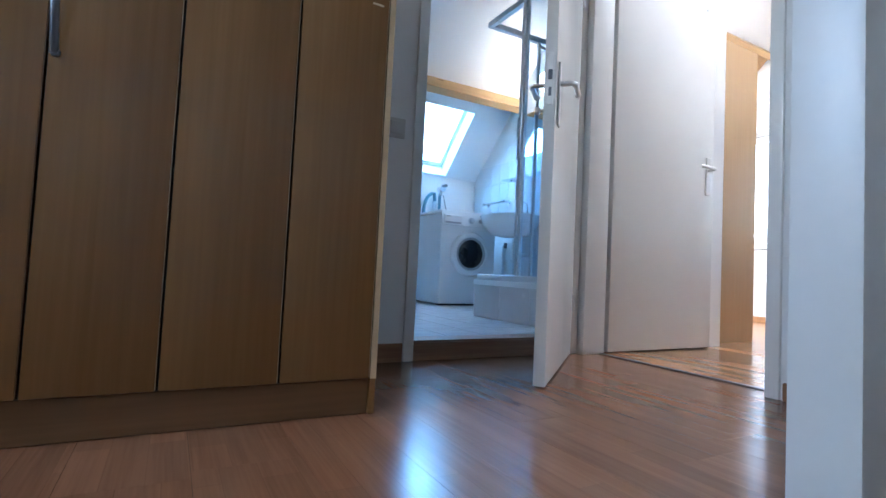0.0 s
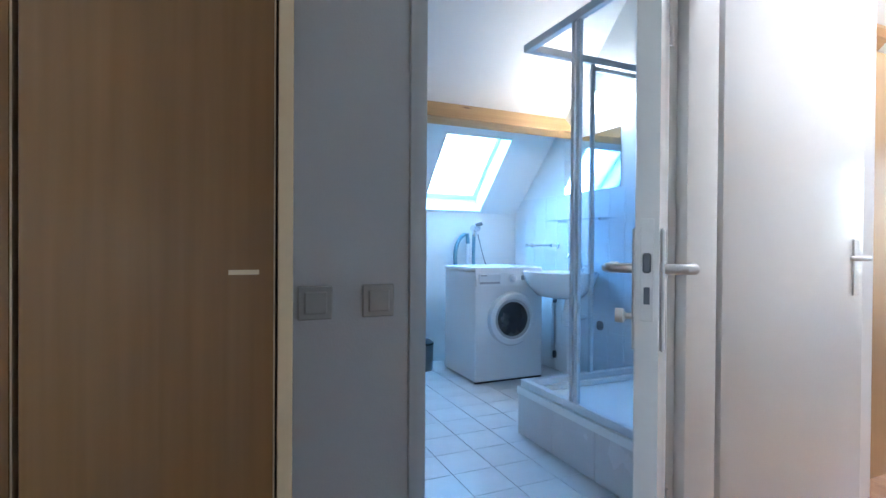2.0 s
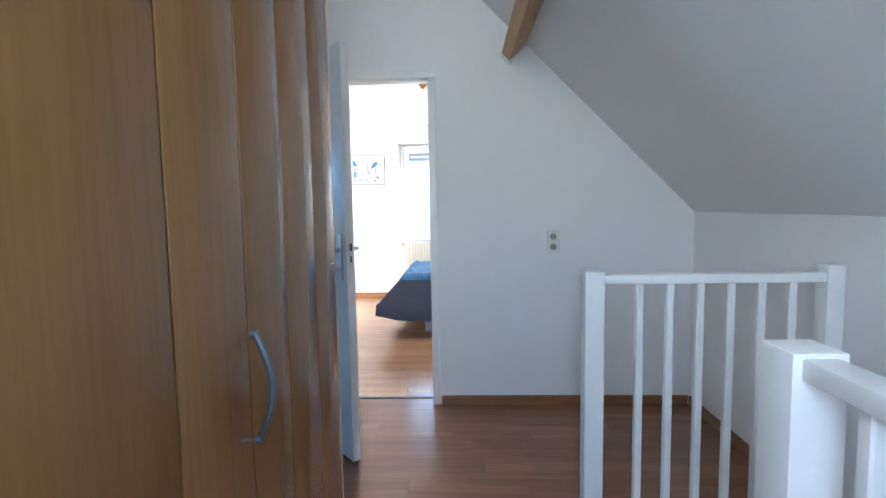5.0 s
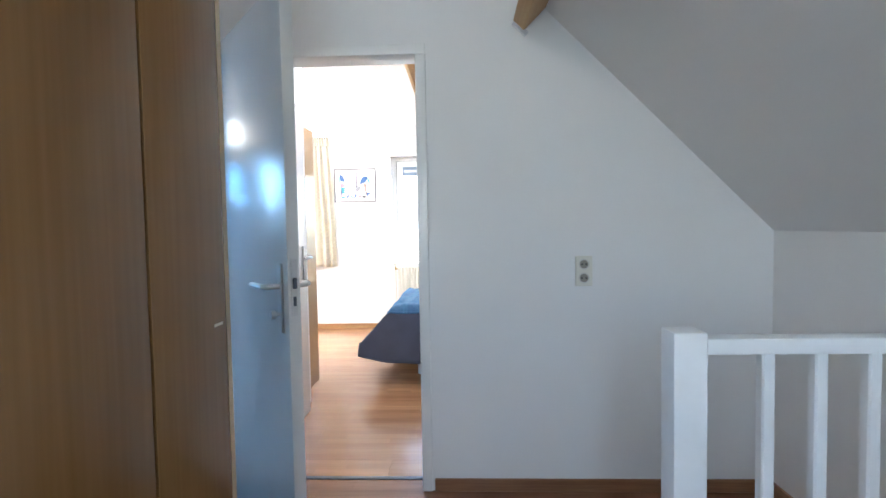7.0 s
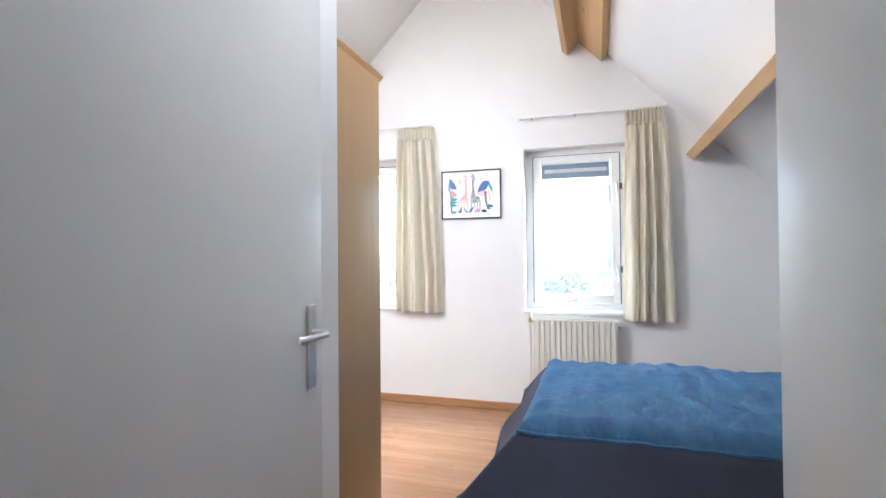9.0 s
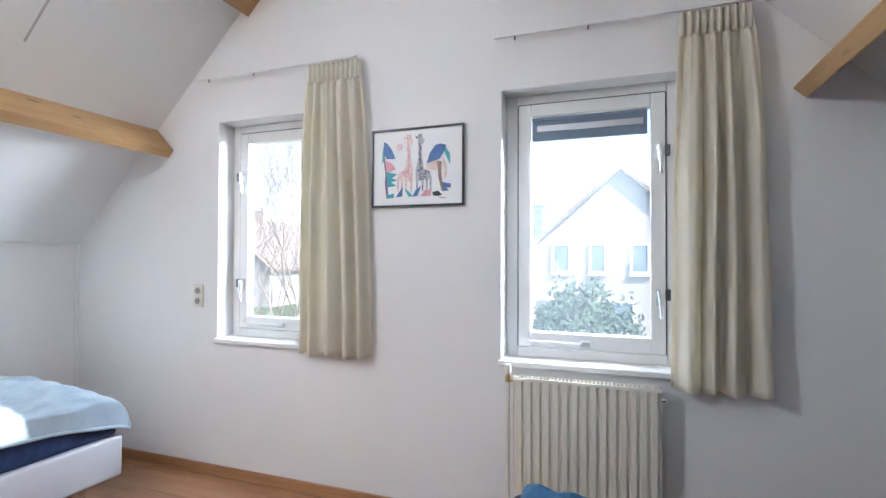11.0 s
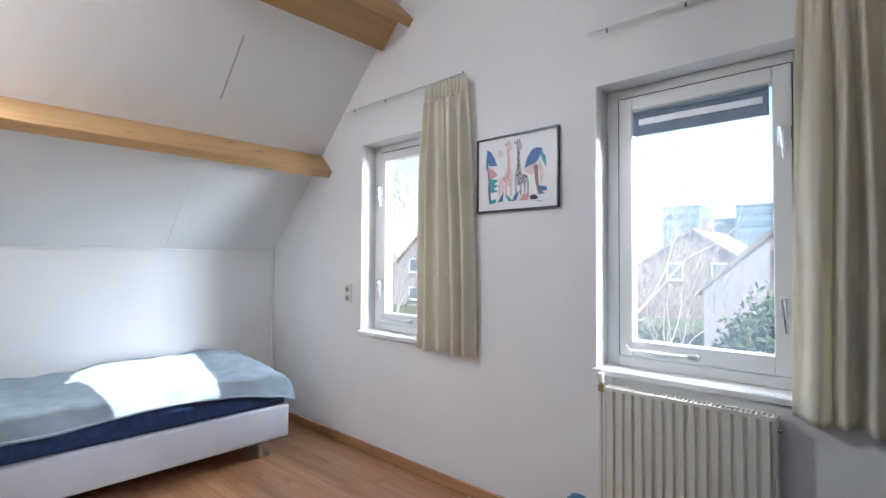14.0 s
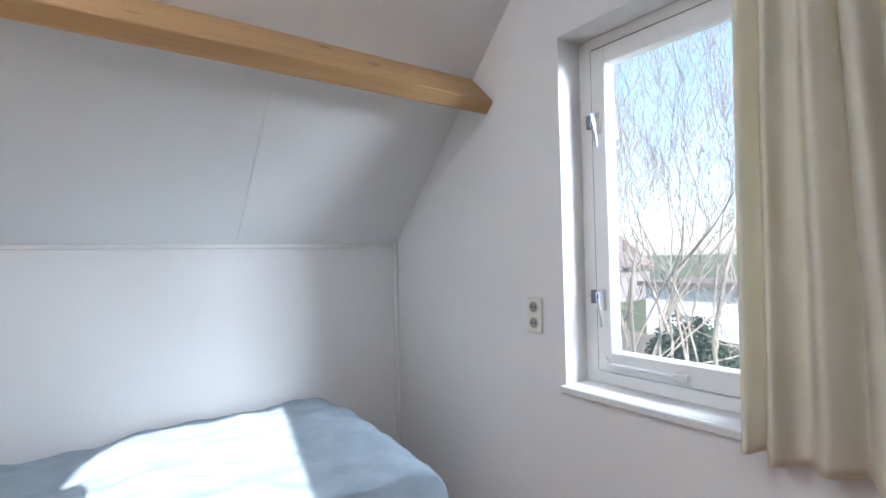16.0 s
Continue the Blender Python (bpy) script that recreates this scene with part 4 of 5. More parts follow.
# ---- bedroom: wardrobe, radiator, curtains, picture ----
def wardrobe_bedroom():
    ob = thing("wardrobe", "beech-veneer bedroom wardrobe behind the open door", "wardrobe", (3.1, 2.8, 0))
    x0, x1, y0, y1, h = 2.868, 3.385, 2.0, 2.90, 2.005
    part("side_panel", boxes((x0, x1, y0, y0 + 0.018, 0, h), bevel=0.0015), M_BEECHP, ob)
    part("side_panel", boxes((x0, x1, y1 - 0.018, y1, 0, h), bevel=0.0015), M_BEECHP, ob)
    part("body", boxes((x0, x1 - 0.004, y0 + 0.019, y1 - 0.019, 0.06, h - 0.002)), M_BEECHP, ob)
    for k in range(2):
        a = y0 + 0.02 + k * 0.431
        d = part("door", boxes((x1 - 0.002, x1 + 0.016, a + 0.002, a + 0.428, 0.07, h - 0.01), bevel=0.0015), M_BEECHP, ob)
        part("handle", tube(bmesh.new(), [(x1 + 0.016, a + 0.38, 0.95), (x1 + 0.04, a + 0.38, 0.97), (x1 + 0.04, a + 0.38, 1.13), (x1 + 0.016, a + 0.38, 1.15)], 0.005, 8), M_STEEL, d, "", True)
    return ob


wardrobe_bedroom()


def radiator(y0, y1, z0, z1):
    ob = thing("radiator", "cream ribbed panel radiator below the window", "radiator", (5.36, (y0 + y1) / 2, z0))
    n = 15
    bm = bmesh.new()
    xs = 5.333
    poly = [(5.352, y0)]
    step = (y1 - y0 - 0.02) / n
    for k in range(n):
        a = y0 + 0.01 + k * step
        poly += [(5.345, a), (5.345, a + step * 0.10), (xs, a + step * 0.24), (xs, a + step * 0.76), (5.345, a + step * 0.90)]
    poly += [(5.345, y1 - 0.01), (5.352, y1)]
    prism(bm, poly[::-1], 2, z0, z1 - 0.012)
    part("front_panel", bm, M_RAD, ob)
    part("back_panel", boxes((5.385, 5.397, y0, y1, z0, z1 - 0.012), bevel=0.003), M_RAD, ob)
    for y in (y0, y1 - 0.004):
        part("side_cover", boxes((5.345, 5.40, y, y + 0.004, z0 + 0.01, z1), bevel=0.001), M_RAD, ob)
    part("top_frame", boxes((5.336, 5.342, y0 + 0.004, y1 - 0.004, z1 - 0.014, z1), (5.394, 5.40, y0 + 0.004, y1 - 0.004, z1 - 0.014, z1)), M_RAD, ob)
    k = y0 + 0.012
    while k < y1 - 0.015:
        part("grille_bar", boxes((5.342, 5.394, k, k + 0.006, z1 - 0.010, z1 - 0.002)), M_RAD, ob)
        k += 0.0165
    part("bleed_plug", lathe(bmesh.new(), [(0.008, 0), (0.008, -0.014)], (5.37, y0, z1 - 0.05), 1, 10), M_CHROME, ob, "", True)
    pipe = part("supply_pipe", tube(bmesh.new(), [(5.375, y1 + 0.03, 0.0), (5.375, y1 + 0.03, z1 - 0.03)], 0.008, 10), M_RAD, ob, "", True)
    v = part("valve", lathe(bmesh.new(), [(0.011, -0.02), (0.013, -0.018), (0.013, 0.008), (0.009, 0.01), (0.009, 0.02)], (5.375, y1 + 0.03, z1 - 0.012), 2, 12), M_BRASS, ob, "brass valve", True)
    part("valve_cap", lathe(bmesh.new(), [(0.014, 0.02), (0.015, 0.024), (0.015, 0.058), (0.012, 0.063)], (5.375, y1 + 0.03, z1 - 0.012), 2, 14), M_PLAST, v, "cream plastic cap", True)
    part("valve_tail", tube(bmesh.new(), [(5.375, y1 + 0.03, z1 - 0.02), (5.375, y1 + 0.002, z1 - 0.02)], 0.008, 10), M_BRASS, v, "", True)
    for y in (y0 + 0.1, y1 - 0.1):
        part("bracket", boxes((5.397, 5.4295, y - 0.012, y + 0.012, z0 + 0.06, z1 - 0.08)), M_RAD, ob)
    return ob


radiator(0.975, 1.597, 0.19, 0.752)


def rail_for(y0, y1, z, label):
    ob = thing("curtain_rail", label, "curtain rail", (G, (y0 + y1) / 2, z))
    part("rail", boxes((G - 0.052, G - 0.034, y0, y1, z - 0.006, z + 0.006), bevel=0.002), M_TRIM, ob)
    for y in (y0 + 0.09, (y0 + y1) / 2 + 0.12, y1 - 0.10):
        part("bracket", boxes((G - 0.05, G - 0.0005, y - 0.006, y + 0.006, z + 0.006, z + 0.012)), M_TRIM, ob)
        part("glider", tube(bmesh.new(), [(G - 0.043, y, z - 0.006), (G - 0.043, y, z - 0.024)], 0.004, 6), M_GREYMET, ob, "", True)
    return ob


rail_for(2.44, 3.535, 2.350, "thin white curtain rail above the window")
rail_for(0.60, 1.70, 2.335, "thin white curtain rail above the window with the grille")


def curtain(y0t, y1t, y0b, y1b, ztop, zbot, folds, seed, label):
    ob = thing("curtain", label, "curtain", (5.37, (y0b + y1b) / 2, zbot))

    def at(u, v):
        z = ztop + (zbot - ztop) * v
        ya, yb = y0t + (y0b - y0t) * v ** 0.6, y1t + (y1b - y1t) * v ** 0.6
        w = u + 0.025 * math.sin(u * 9 + seed) * v
        y = ya + (yb - ya) * w
        amp = (0.014 if v < 0.07 else 0.014 + 0.020 * min(1.0, (v - 0.07) / 0.25))
        f = folds * (2.2 if v < 0.06 else 1.0)
        ph = 2 * math.pi * folds * u + seed + 1.7 * noise.noise(Vector((u * 3.5, v * 1.6, seed))) + 0.8 * math.sin(u * 7 + seed)
        if v < 0.065:
            x = 5.382 + 0.009 * math.sin(2 * math.pi * folds * 2.4 * u + seed)
        else:
            x = 5.374 + amp * math.sin(ph) + 0.007 * math.sin(2.3 * ph + 1.3 * seed) * (1.0 - 0.4 * v)
            x += 0.006 * noise.noise(Vector((u * 9, v * 5, seed + 3)))
        z += 0.006 * math.sin(ph * 0.5) * v
        return (x, y, z)
    soft("cloth", cloth(bmesh.new(), at, 150, 60), M_CURT, ob, thick=0.003)
    soft("heading_tape", cloth(bmesh.new(), lambda u, v: (5.372 + 0.010 * math.sin(2 * math.pi * folds * 2.4 * u + seed), y0t + (y1t - y0t) * u, ztop + 0.004 - 0.10 * v), 150, 4), M_CURT, ob, "gathered heading tape", thick=0.003)
    n = 6
    for k in range(n):
        y = y0t + (y1t - y0t) * (k + 0.5) / n
        part("hook", tube(bmesh.new(), [(5.385, y, ztop - 0.03), (5.388, y, ztop + 0.022)], 0.003, 6), M_PLAST, ob, "", True)
    return ob


curtain(2.415, 2.735, 2.340, 2.765, 2.325, 0.772, 4.6, 0.7, "cream pleated curtain drawn half across the window")
curtain(0.640, 0.900, 0.575, 0.945, 2.310, 0.748, 4.0, 2.9, "cream pleated curtain gathered beside the window")


def picture():
    y0, y1, z0, z1 = 1.856, 2.361, 1.552, 1.953
    ob = thing("framed_print", "framed print of two giraffes between blue palms", "picture", (G, (y0 + y1) / 2, z0))
    f = 0.009
    part("frame", boxes((G - 0.02, G - 0.002, y0, y0 + f, z0, z1), (G - 0.02, G - 0.002, y1 - f, y1, z0, z1), (G - 0.02, G - 0.002, y0 + f, y1 - f, z0, z0 + f), (G - 0.02, G - 0.002, y0 + f, y1 - f, z1 - f, z1), bevel=0.0015), M_FRAMEB, ob, "narrow black frame")
    sheet = part("paper", boxes((G - 0.010, G - 0.004, y0 + f, y1 - f, z0 + f, z1 - f)), M_ART, ob, "white paper")
    def shape(name, pts, mat, lift=0.0):
        # picture coordinates: 0..1 to the viewer's right and up
        q = [(y1 - p[0] * (y1 - y0), z0 + p[1] * (z1 - z0)) for p in pts]
        part(name, prism(bmesh.new(), q, 0, G - 0.0115 - lift, G - 0.0101), mat, sheet)
    shape("moon", [(0.311 + 0.035 * math.cos(i * 0.524), 0.765 + 0.045 * math.sin(i * 0.524)) for i in range(12)], M_INKW, 0.0002)
    # palm beside the giraffes: blue, pink and teal fans on a dark stem
    shape("palm_leaf", [(0.134, 0.849), (0.181, 0.816), (0.231, 0.724), (0.263, 0.618), (0.166, 0.624), (0.134, 0.7)], M_INKB, 0.0002)
    shape("palm_leaf", [(0.12, 0.73), (0.135, 0.80), (0.14, 0.60), (0.115, 0.57)], M_TEAL, 0.0001)
    shape("palm_leaf", [(0.159, 0.605), (0.224, 0.56), (0.27, 0.488), (0.166, 0.428)], M_PINK, 0.0003)
    shape("palm_leaf", [(0.163, 0.455), (0.282, 0.421), (0.224, 0.37), (0.285, 0.346), (0.217, 0.318), (0.279, 0.272), (0.159, 0.255)], M_TEAL, 0.0004)
    shape("palm_trunk", [(0.14, 0.698), (0.166, 0.428), (0.188, 0.119), (0.163, 0.132), (0.146, 0.324), (0.155, 0.409), (0.138, 0.571)], M_INKP, 0.0006)
    shape("ground_leaf", [(0.166, 0.155), (0.253, 0.171), (0.246, 0.119), (0.166, 0.11)], M_TEAL, 0.0007)
    shape("ground_leaf", [(0.272, 0.124), (0.348, 0.253), (0.341, 0.133)], M_INKB, 0.0007)
    shape("ground_leaf", [(0.366, 0.237), (0.412, 0.192), (0.461, 0.132), (0.412, 0.126), (0.39, 0.176)], M_TEAL, 0.0007)
    shape("ground_leaf", [(0.455, 0.122), (0.491, 0.208), (0.548, 0.252), (0.51, 0.133)], M_INKB, 0.0007)
    shape("ground_leaf", [(0.546, 0.124), (0.592, 0.199), (0.66, 0.208), (0.652, 0.128)], M_PINK, 0.0007)
    # palm with drooping wings
    shape("palm_leaf", [(0.686, 0.644), (0.741, 0.561), (0.71, 0.441), (0.614, 0.474), (0.607, 0.515)], M_INKW, 0.0001)
    shape("palm_leaf", [(0.756, 0.771), (0.816, 0.748), (0.79, 0.664), (0.744, 0.585), (0.607, 0.533), (0.643, 0.665), (0.701, 0.758)], M_INKB, 0.0003)
    shape("palm_leaf", [(0.796, 0.746), (0.853, 0.642), (0.857, 0.504), (0.825, 0.584), (0.799, 0.662)], M_TEAL, 0.0003)
    shape("palm_leaf", [(0.773, 0.621), (0.816, 0.513), (0.824, 0.396), (0.802, 0.324), (0.79, 0.462)], M_INKW, 0.0002)
    shape("palm_trunk", [(0.718, 0.557), (0.766, 0.549), (0.762, 0.41), (0.785, 0.192), (0.767, 0.186), (0.736, 0.338)], M_INKG, 0.0005)
    shape("palm_leaf", [(0.767, 0.293), (0.863, 0.266), (0.863, 0.22), (0.805, 0.22), (0.845, 0.185), (0.773, 0.179)], M_INKB, 0.0004)
    shape("beetle", [(0.669, 0.17), (0.73, 0.187), (0.773, 0.136), (0.73, 0.12), (0.679, 0.129)], M_INKK, 0.0006)
    shape("signature", [(0.744, 0.104), (0.816, 0.098), (0.816, 0.090), (0.744, 0.096)], M_INKG, 0.0002)

    def giraffe(gx, s, m1, m2, seed):
        """One giraffe: neck, head, body and legs, each with its patches; s: the way its body points."""
        neck = [(gx - 0.017, 0.80), (gx + 0.017, 0.80), (gx + 0.022, 0.62), (gx + 0.045, 0.45), (gx - 0.045, 0.45), (gx - 0.014, 0.62)]
        shape("giraffe_neck", neck, m1, 0.0003)
        shape("giraffe_body", [(gx - 0.045, 0.47), (gx + 0.045, 0.47), (gx + 0.045, 0.32), (gx - 0.045, 0.32)], m1, 0.0003)
        shape("giraffe_rump", [(gx + s * 0.044, 0.47), (gx + s * 0.11, 0.43), (gx + s * 0.125, 0.35), (gx + s * 0.044, 0.33)], m1, 0.0003)
        for k, lx in enumerate((-0.03, 0.03, s * 0.075, s * 0.115)):
            shape("giraffe_leg", [(gx + lx - 0.012, 0.36), (gx + lx + 0.012, 0.36), (gx + lx + 0.007, 0.17 + 0.015 * (k % 2)), (gx + lx - 0.007, 0.17 + 0.015 * (k % 2))], m1, 0.0004)
        shape("giraffe_head", [(gx - 0.022, 0.88), (gx + 0.022, 0.88), (gx + 0.05, 0.83), (gx + 0.03, 0.775), (gx - 0.02, 0.79)], m1, 0.0005)
        shape("giraffe_ear", [(gx - 0.022, 0.875), (gx - 0.05, 0.90), (gx - 0.035, 0.855)], m2, 0.0005)
        for hx in (-0.01, 0.014):
            shape("horn", [(gx + hx - 0.004, 0.87), (gx + hx + 0.004, 0.87), (gx + hx + 0.006, 0.915), (gx + hx - 0.006, 0.915)], m2, 0.0007)
        rng = random.Random(seed)
        for k in range(40):
            q = k / 39
            if q < 0.45:
                pv = 0.80 - 0.35 * q / 0.45
                pu = gx + rng.uniform(-1, 1) * (0.010 + 0.03 * max(0, q - 0.2))
            elif q < 0.8:
                pu, pv = gx + rng.uniform(-0.035, 0.035 + 0.0) + s * rng.uniform(0, 0.07), rng.uniform(0.335, 0.455)
            else:
                lx = rng.choice((-0.03, 0.03, s * 0.075, s * 0.115))
                pu, pv = gx + lx, rng.uniform(0.20, 0.33)
            r = rng.uniform(0.006, 0.011) if q < 0.8 else 0.006
            shape("spot", [(pu - r, pv - r * 0.9), (pu + r * 0.8, pv - r * 1.2), (pu + r, pv + r), (pu - r * 0.6, pv + r * 1.3)], m2, 0.0008)

    giraffe(0.412, -1, M_INKW, M_PINK, 3)
    giraffe(0.535, 1, M_INKL, M_INKK, 4)
    return ob


picture()


# ---- bathroom ----
def washing_machine():
    x0, x1, y0, y1, z0, z1 = 1.925, 2.500, 3.835, 4.37, 0.084, 0.925
    ob = thing("washing_machine", "white front-loading washing machine", "washing machine", ((x0 + x1) / 2, (y0 + y1) / 2, z0))
    part("cabinet", boxes((x0, x1, y0, y1, z0 + 0.012, z1 - 0.03), bevel=0.012, seg=3), M_APPL, ob, "", True)
    part("top", boxes((x0 - 0.003, x1 + 0.003, y0 + 0.01, y1, z1 - 0.029, z1), bevel=0.010, seg=3), M_APPL, ob, "", True)
    pan = bmesh.new()
    prism(pan, [(y0 - 0.016, z1 - 0.135), (y0 + 0.012, z1 - 0.135), (y0 + 0.012, z1 - 0.012), (y0 + 0.006, z1 - 0.012)], 0, x0 + 0.002, x1 - 0.002)
    p = part("control_panel", pan, M_APPL, ob)
    part("drawer", boxes((x0 + 0.02, x0 + 0.20, y0 - 0.018, y0 - 0.004, z1 - 0.12, z1 - 0.045), bevel=0.004), M_APPL, p)
    part("drawer_grip", boxes((x0 + 0.03, x0 + 0.19, y0 - 0.0205, y0 - 0.0178, z1 - 0.118, z1 - 0.104)), M_APPLG, p)
    part("brand_bar", boxes((x0 + 0.035, x0 + 0.085, y0 - 0.0195, y0 - 0.0178, z1 - 0.062, z1 - 0.054)), M_APPLG, p)
    part("programme_dial", lathe(bmesh.new(), [(0.030, 0), (0.030, -0.006), (0.023, -0.008), (0.021, -0.026), (0.018, -0.028)], (x0 + 0.30, y0 - 0.010, z1 - 0.08), 1, 24), M_ALU, p, "", True)
    part("display", boxes((x0 + 0.38, x0 + 0.50, y0 - 0.0125, y0 - 0.004, z1 - 0.095, z1 - 0.062), bevel=0.002), M_APPLG, p)
    cx, cz = (x0 + x1) / 2 + 0.01, 0.545
    d = part("door", lathe(bmesh.new(), [(0.196, 0.006), (0.200, -0.012), (0.188, -0.034), (0.155, -0.040), (0.143, -0.028), (0.138, 0.002)], (cx, y0, cz), 1, 40), M_APPL, ob, "white round door ring", True)
    part("porthole", lathe(bmesh.new(), [(0.137, -0.006), (0.134, -0.016), (0.108, -0.030), (0.062, -0.040), (0.002, -0.044)], (cx, y0 - 0.006, cz), 1, 40), M_DRUMGL, d, "dark domed glass", True)
    part("porthole_rim", lathe(bmesh.new(), [(0.146, -0.026), (0.146, -0.036), (0.134, -0.036), (0.134, -0.024)], (cx, y0, cz), 1, 40), M_APPLG, d, "grey inner ring", True)
    part("door_grip", boxes((cx + 0.150, cx + 0.184, y0 - 0.048, y0 - 0.034, cz - 0.05, cz + 0.05), bevel=0.004), M_APPL, d)
    for x in (x0 + 0.05, x1 - 0.05):
        for y in (y0 + 0.05, y1 - 0.05):
            part("foot", lathe(bmesh.new(), [(0.02, 0), (0.02, 0.014)], (x, y, z0), 2, 12), M_RUBBER, ob, "", True)
    # Black strip paints the shade below the cabinet front.
    part("plinth_shade", boxes((x0 + 0.004, x1 - 0.004, y0 + 0.004, y0 + 0.02, z0 + 0.002, z0 + 0.013)), M_BLACK, ob)
    return ob


washing_machine()

TX0, TX1, TY0, TY1 = 1.725, 2.72, 2.045, 2.945


def shower():
    ob = thing("shower_tray", "white shower tray on a tiled plinth", "shower tray", (2.2, 2.5, 0.084))
    part("plinth_core", boxes((TX0 + 0.008, TX1, TY0, TY1 - 0.008, 0.084, 0.296)), M_GROUTW, ob)
    n, w = 3, (TY1 - TY0) / 3
    for k in range(n):
        part("tile", boxes((TX0, TX0 + 0.0079, TY0 + k * w + 0.0015, TY0 + (k + 1) * w - 0.0015, 0.086, 0.296), bevel=0.001), M_TILEG, ob)
    w = (TX1 - TX0) / 3
    for k in range(n):
        part("tile", boxes((TX0 + k * w + 0.0015, TX0 + (k + 1) * w - 0.0015, TY1 - 0.0079, TY1, 0.086, 0.296), bevel=0.001), M_TILEG, ob)
    bm = boxes((TX0 - 0.006, TX0 + 0.07, TY0, TY1 + 0.006, 0.297, 0.335), (TX1 - 0.06, TX1, TY0, TY1 + 0.006, 0.297, 0.335), (TX0 + 0.07, TX1 - 0.06, TY0, TY0 + 0.06, 0.297, 0.335), (TX0 + 0.07, TX1 - 0.06, TY1 - 0.064, TY1 + 0.006, 0.297, 0.335), bevel=0.006, seg=2)
    part("tray_rim", bm, M_CERAM, ob, "", True)
    part("tray_floor", boxes((TX0 + 0.065, TX1 - 0.055, TY0 + 0.055, TY1 - 0.06, 0.297, 0.308)), M_CERAM, ob)
    sc = thing("shower_screen", "aluminium-framed glass corner shower screen", "shower screen", (TX0, TY1, 0.336))
    z0, z1 = 0.336, 2.150
    t = 0.018
    x, y = TX0 + 0.028, TY1 - 0.026
    part("bottom_rail", boxes((x - t, x + t, TY0, y + t, z0, z0 + 0.035), (x + t, TX1, y - t, y + t, z0, z0 + 0.035), bevel=0.003), M_ALU, sc)
    part("top_rail", boxes((x - t, x + t, TY0, y + t, z1 - 0.04, z1), (x + t, TX1, y - t, y + t, z1 - 0.04, z1), bevel=0.003), M_ALU, sc)
    part("wall_profile", boxes((x - t, x + t, TY0 - 0.02, TY0, z0, z1), (TX1, TX1 + 0.02, y - t, y + t, z0, z1), bevel=0.002), M_ALU, sc)
    for py in (2.500, 2.535):
        part("stile", boxes((x - 0.012, x + 0.012, py - 0.011, py + 0.011, z0 + 0.03, z1 - 0.036), bevel=0.003), M_ALU, sc)
    for px in (TX0 + 0.46, TX1 - 0.03):
        part("stile", boxes((px - 0.011, px + 0.011, y - 0.012, y + 0.012, z0 + 0.03, z1 - 0.036), bevel=0.003), M_ALU, sc)
    part("inner_rail", boxes((TX0 + 0.46, TX1 - 0.03, y - 0.008, y + 0.008, z1 - 0.075, z1 - 0.052)), M_ALU, sc)
    for r in ((x - 0.003, x + 0.003, TY0 + 0.004, 2.49, z0 + 0.03, z1 - 0.036), (TX0 + 0.47, TX1 - 0.04, y - 0.003, y + 0.003, z0 + 0.03, z1 - 0.07)):
        g = part("glass_panel", boxes(r), M_SHOWER, sc, "clear glass panel")
        g.visible_shadow = False


shower()


def basin():
    y, z = 3.62, 0.835
    ob = thing("washbasin", "white ceramic washbasin hung on the tiled wall", "washbasin", (2.5, y, z))
    bm = bmesh.new()
    rows = []
    for r, h, s in ((0.05, -0.13, 0.6), (0.16, -0.11, 0.75), (0.235, -0.03, 0.92), (0.265, 0.05, 1.0), (0.262, 0.062, 1.0), (0.24, 0.062, 0.93), (0.20, 0.01, 0.8), (0.10, -0.055, 0.6), (0.01, -0.06, 0.6)):
        ringv = []
        for i in range(32):
            a = 2 * math.pi * i / 32
            cx = 2.735 - 0.235
            px = cx - r * 0.95 * math.cos(a) if math.cos(a) > 0 else min(cx - r * 0.95 * math.cos(a), 2.738)
            ringv.append(bm.verts.new((px, y + r * 1.12 * math.sin(a), z + h)))
        rows.append(ringv)
    for a, b in zip(rows, rows[1:]):
        for i in range(32):
            bm.faces.new((a[i], a[(i + 1) % 32], b[(i + 1) % 32], b[i]))
    bm.faces.new(rows[0][::-1])
    bm.faces.new(rows[-1])
    part("bowl", bm, M_CERAM, ob, "", True)
    part("waste_trap", lathe(bmesh.new(), [(0.016, 0.0), (0.034, 0.006), (0.036, 0.10), (0.022, 0.12), (0.018, 0.20)], (2.56, y, 0.50), 2, 16), M_APPL, ob, "white plastic waste trap", True)
    part("waste_pipe", tube(bmesh.new(), [(2.56, y, 0.56), (2.66, y, 0.56), (2.736, y, 0.56)], 0.016, 10), M_APPL, ob, "", True)
    part("wall_outlet", lathe(bmesh.new(), [(0.034, -0.006), (0.034, -0.014), (0.012, -0.014)], (2.74, y - 0.16, 0.52), 0, 18), M_RUBBER, ob, "dark round outlet in the wall", True)
    tp = part("tap", lathe(bmesh.new(), [(0.022, 0.0), (0.018, 0.02), (0.014, 0.06), (0.012, 0.07)], (2.69, y, z + 0.06), 2, 16), M_CHROME, ob, "chrome tap", True)
    part("spout", tube(bmesh.new(), [(2.69, y, z + 0.12), (2.685, y, z + 0.19), (2.64, y, z + 0.21), (2.58, y, z + 0.19), (2.565, y, z + 0.16)], 0.009, 10), M_CHROME, tp, "", True)
    for dy in (-0.045, 0.045):
        part("tap_handle", tube(bmesh.new(), [(2.69, y, z + 0.085), (2.69, y + dy, z + 0.10), (2.69, y + dy * 1.5, z + 0.105)], 0.010, 10), M_CHROME, tp, "", True)
    return ob


basin()


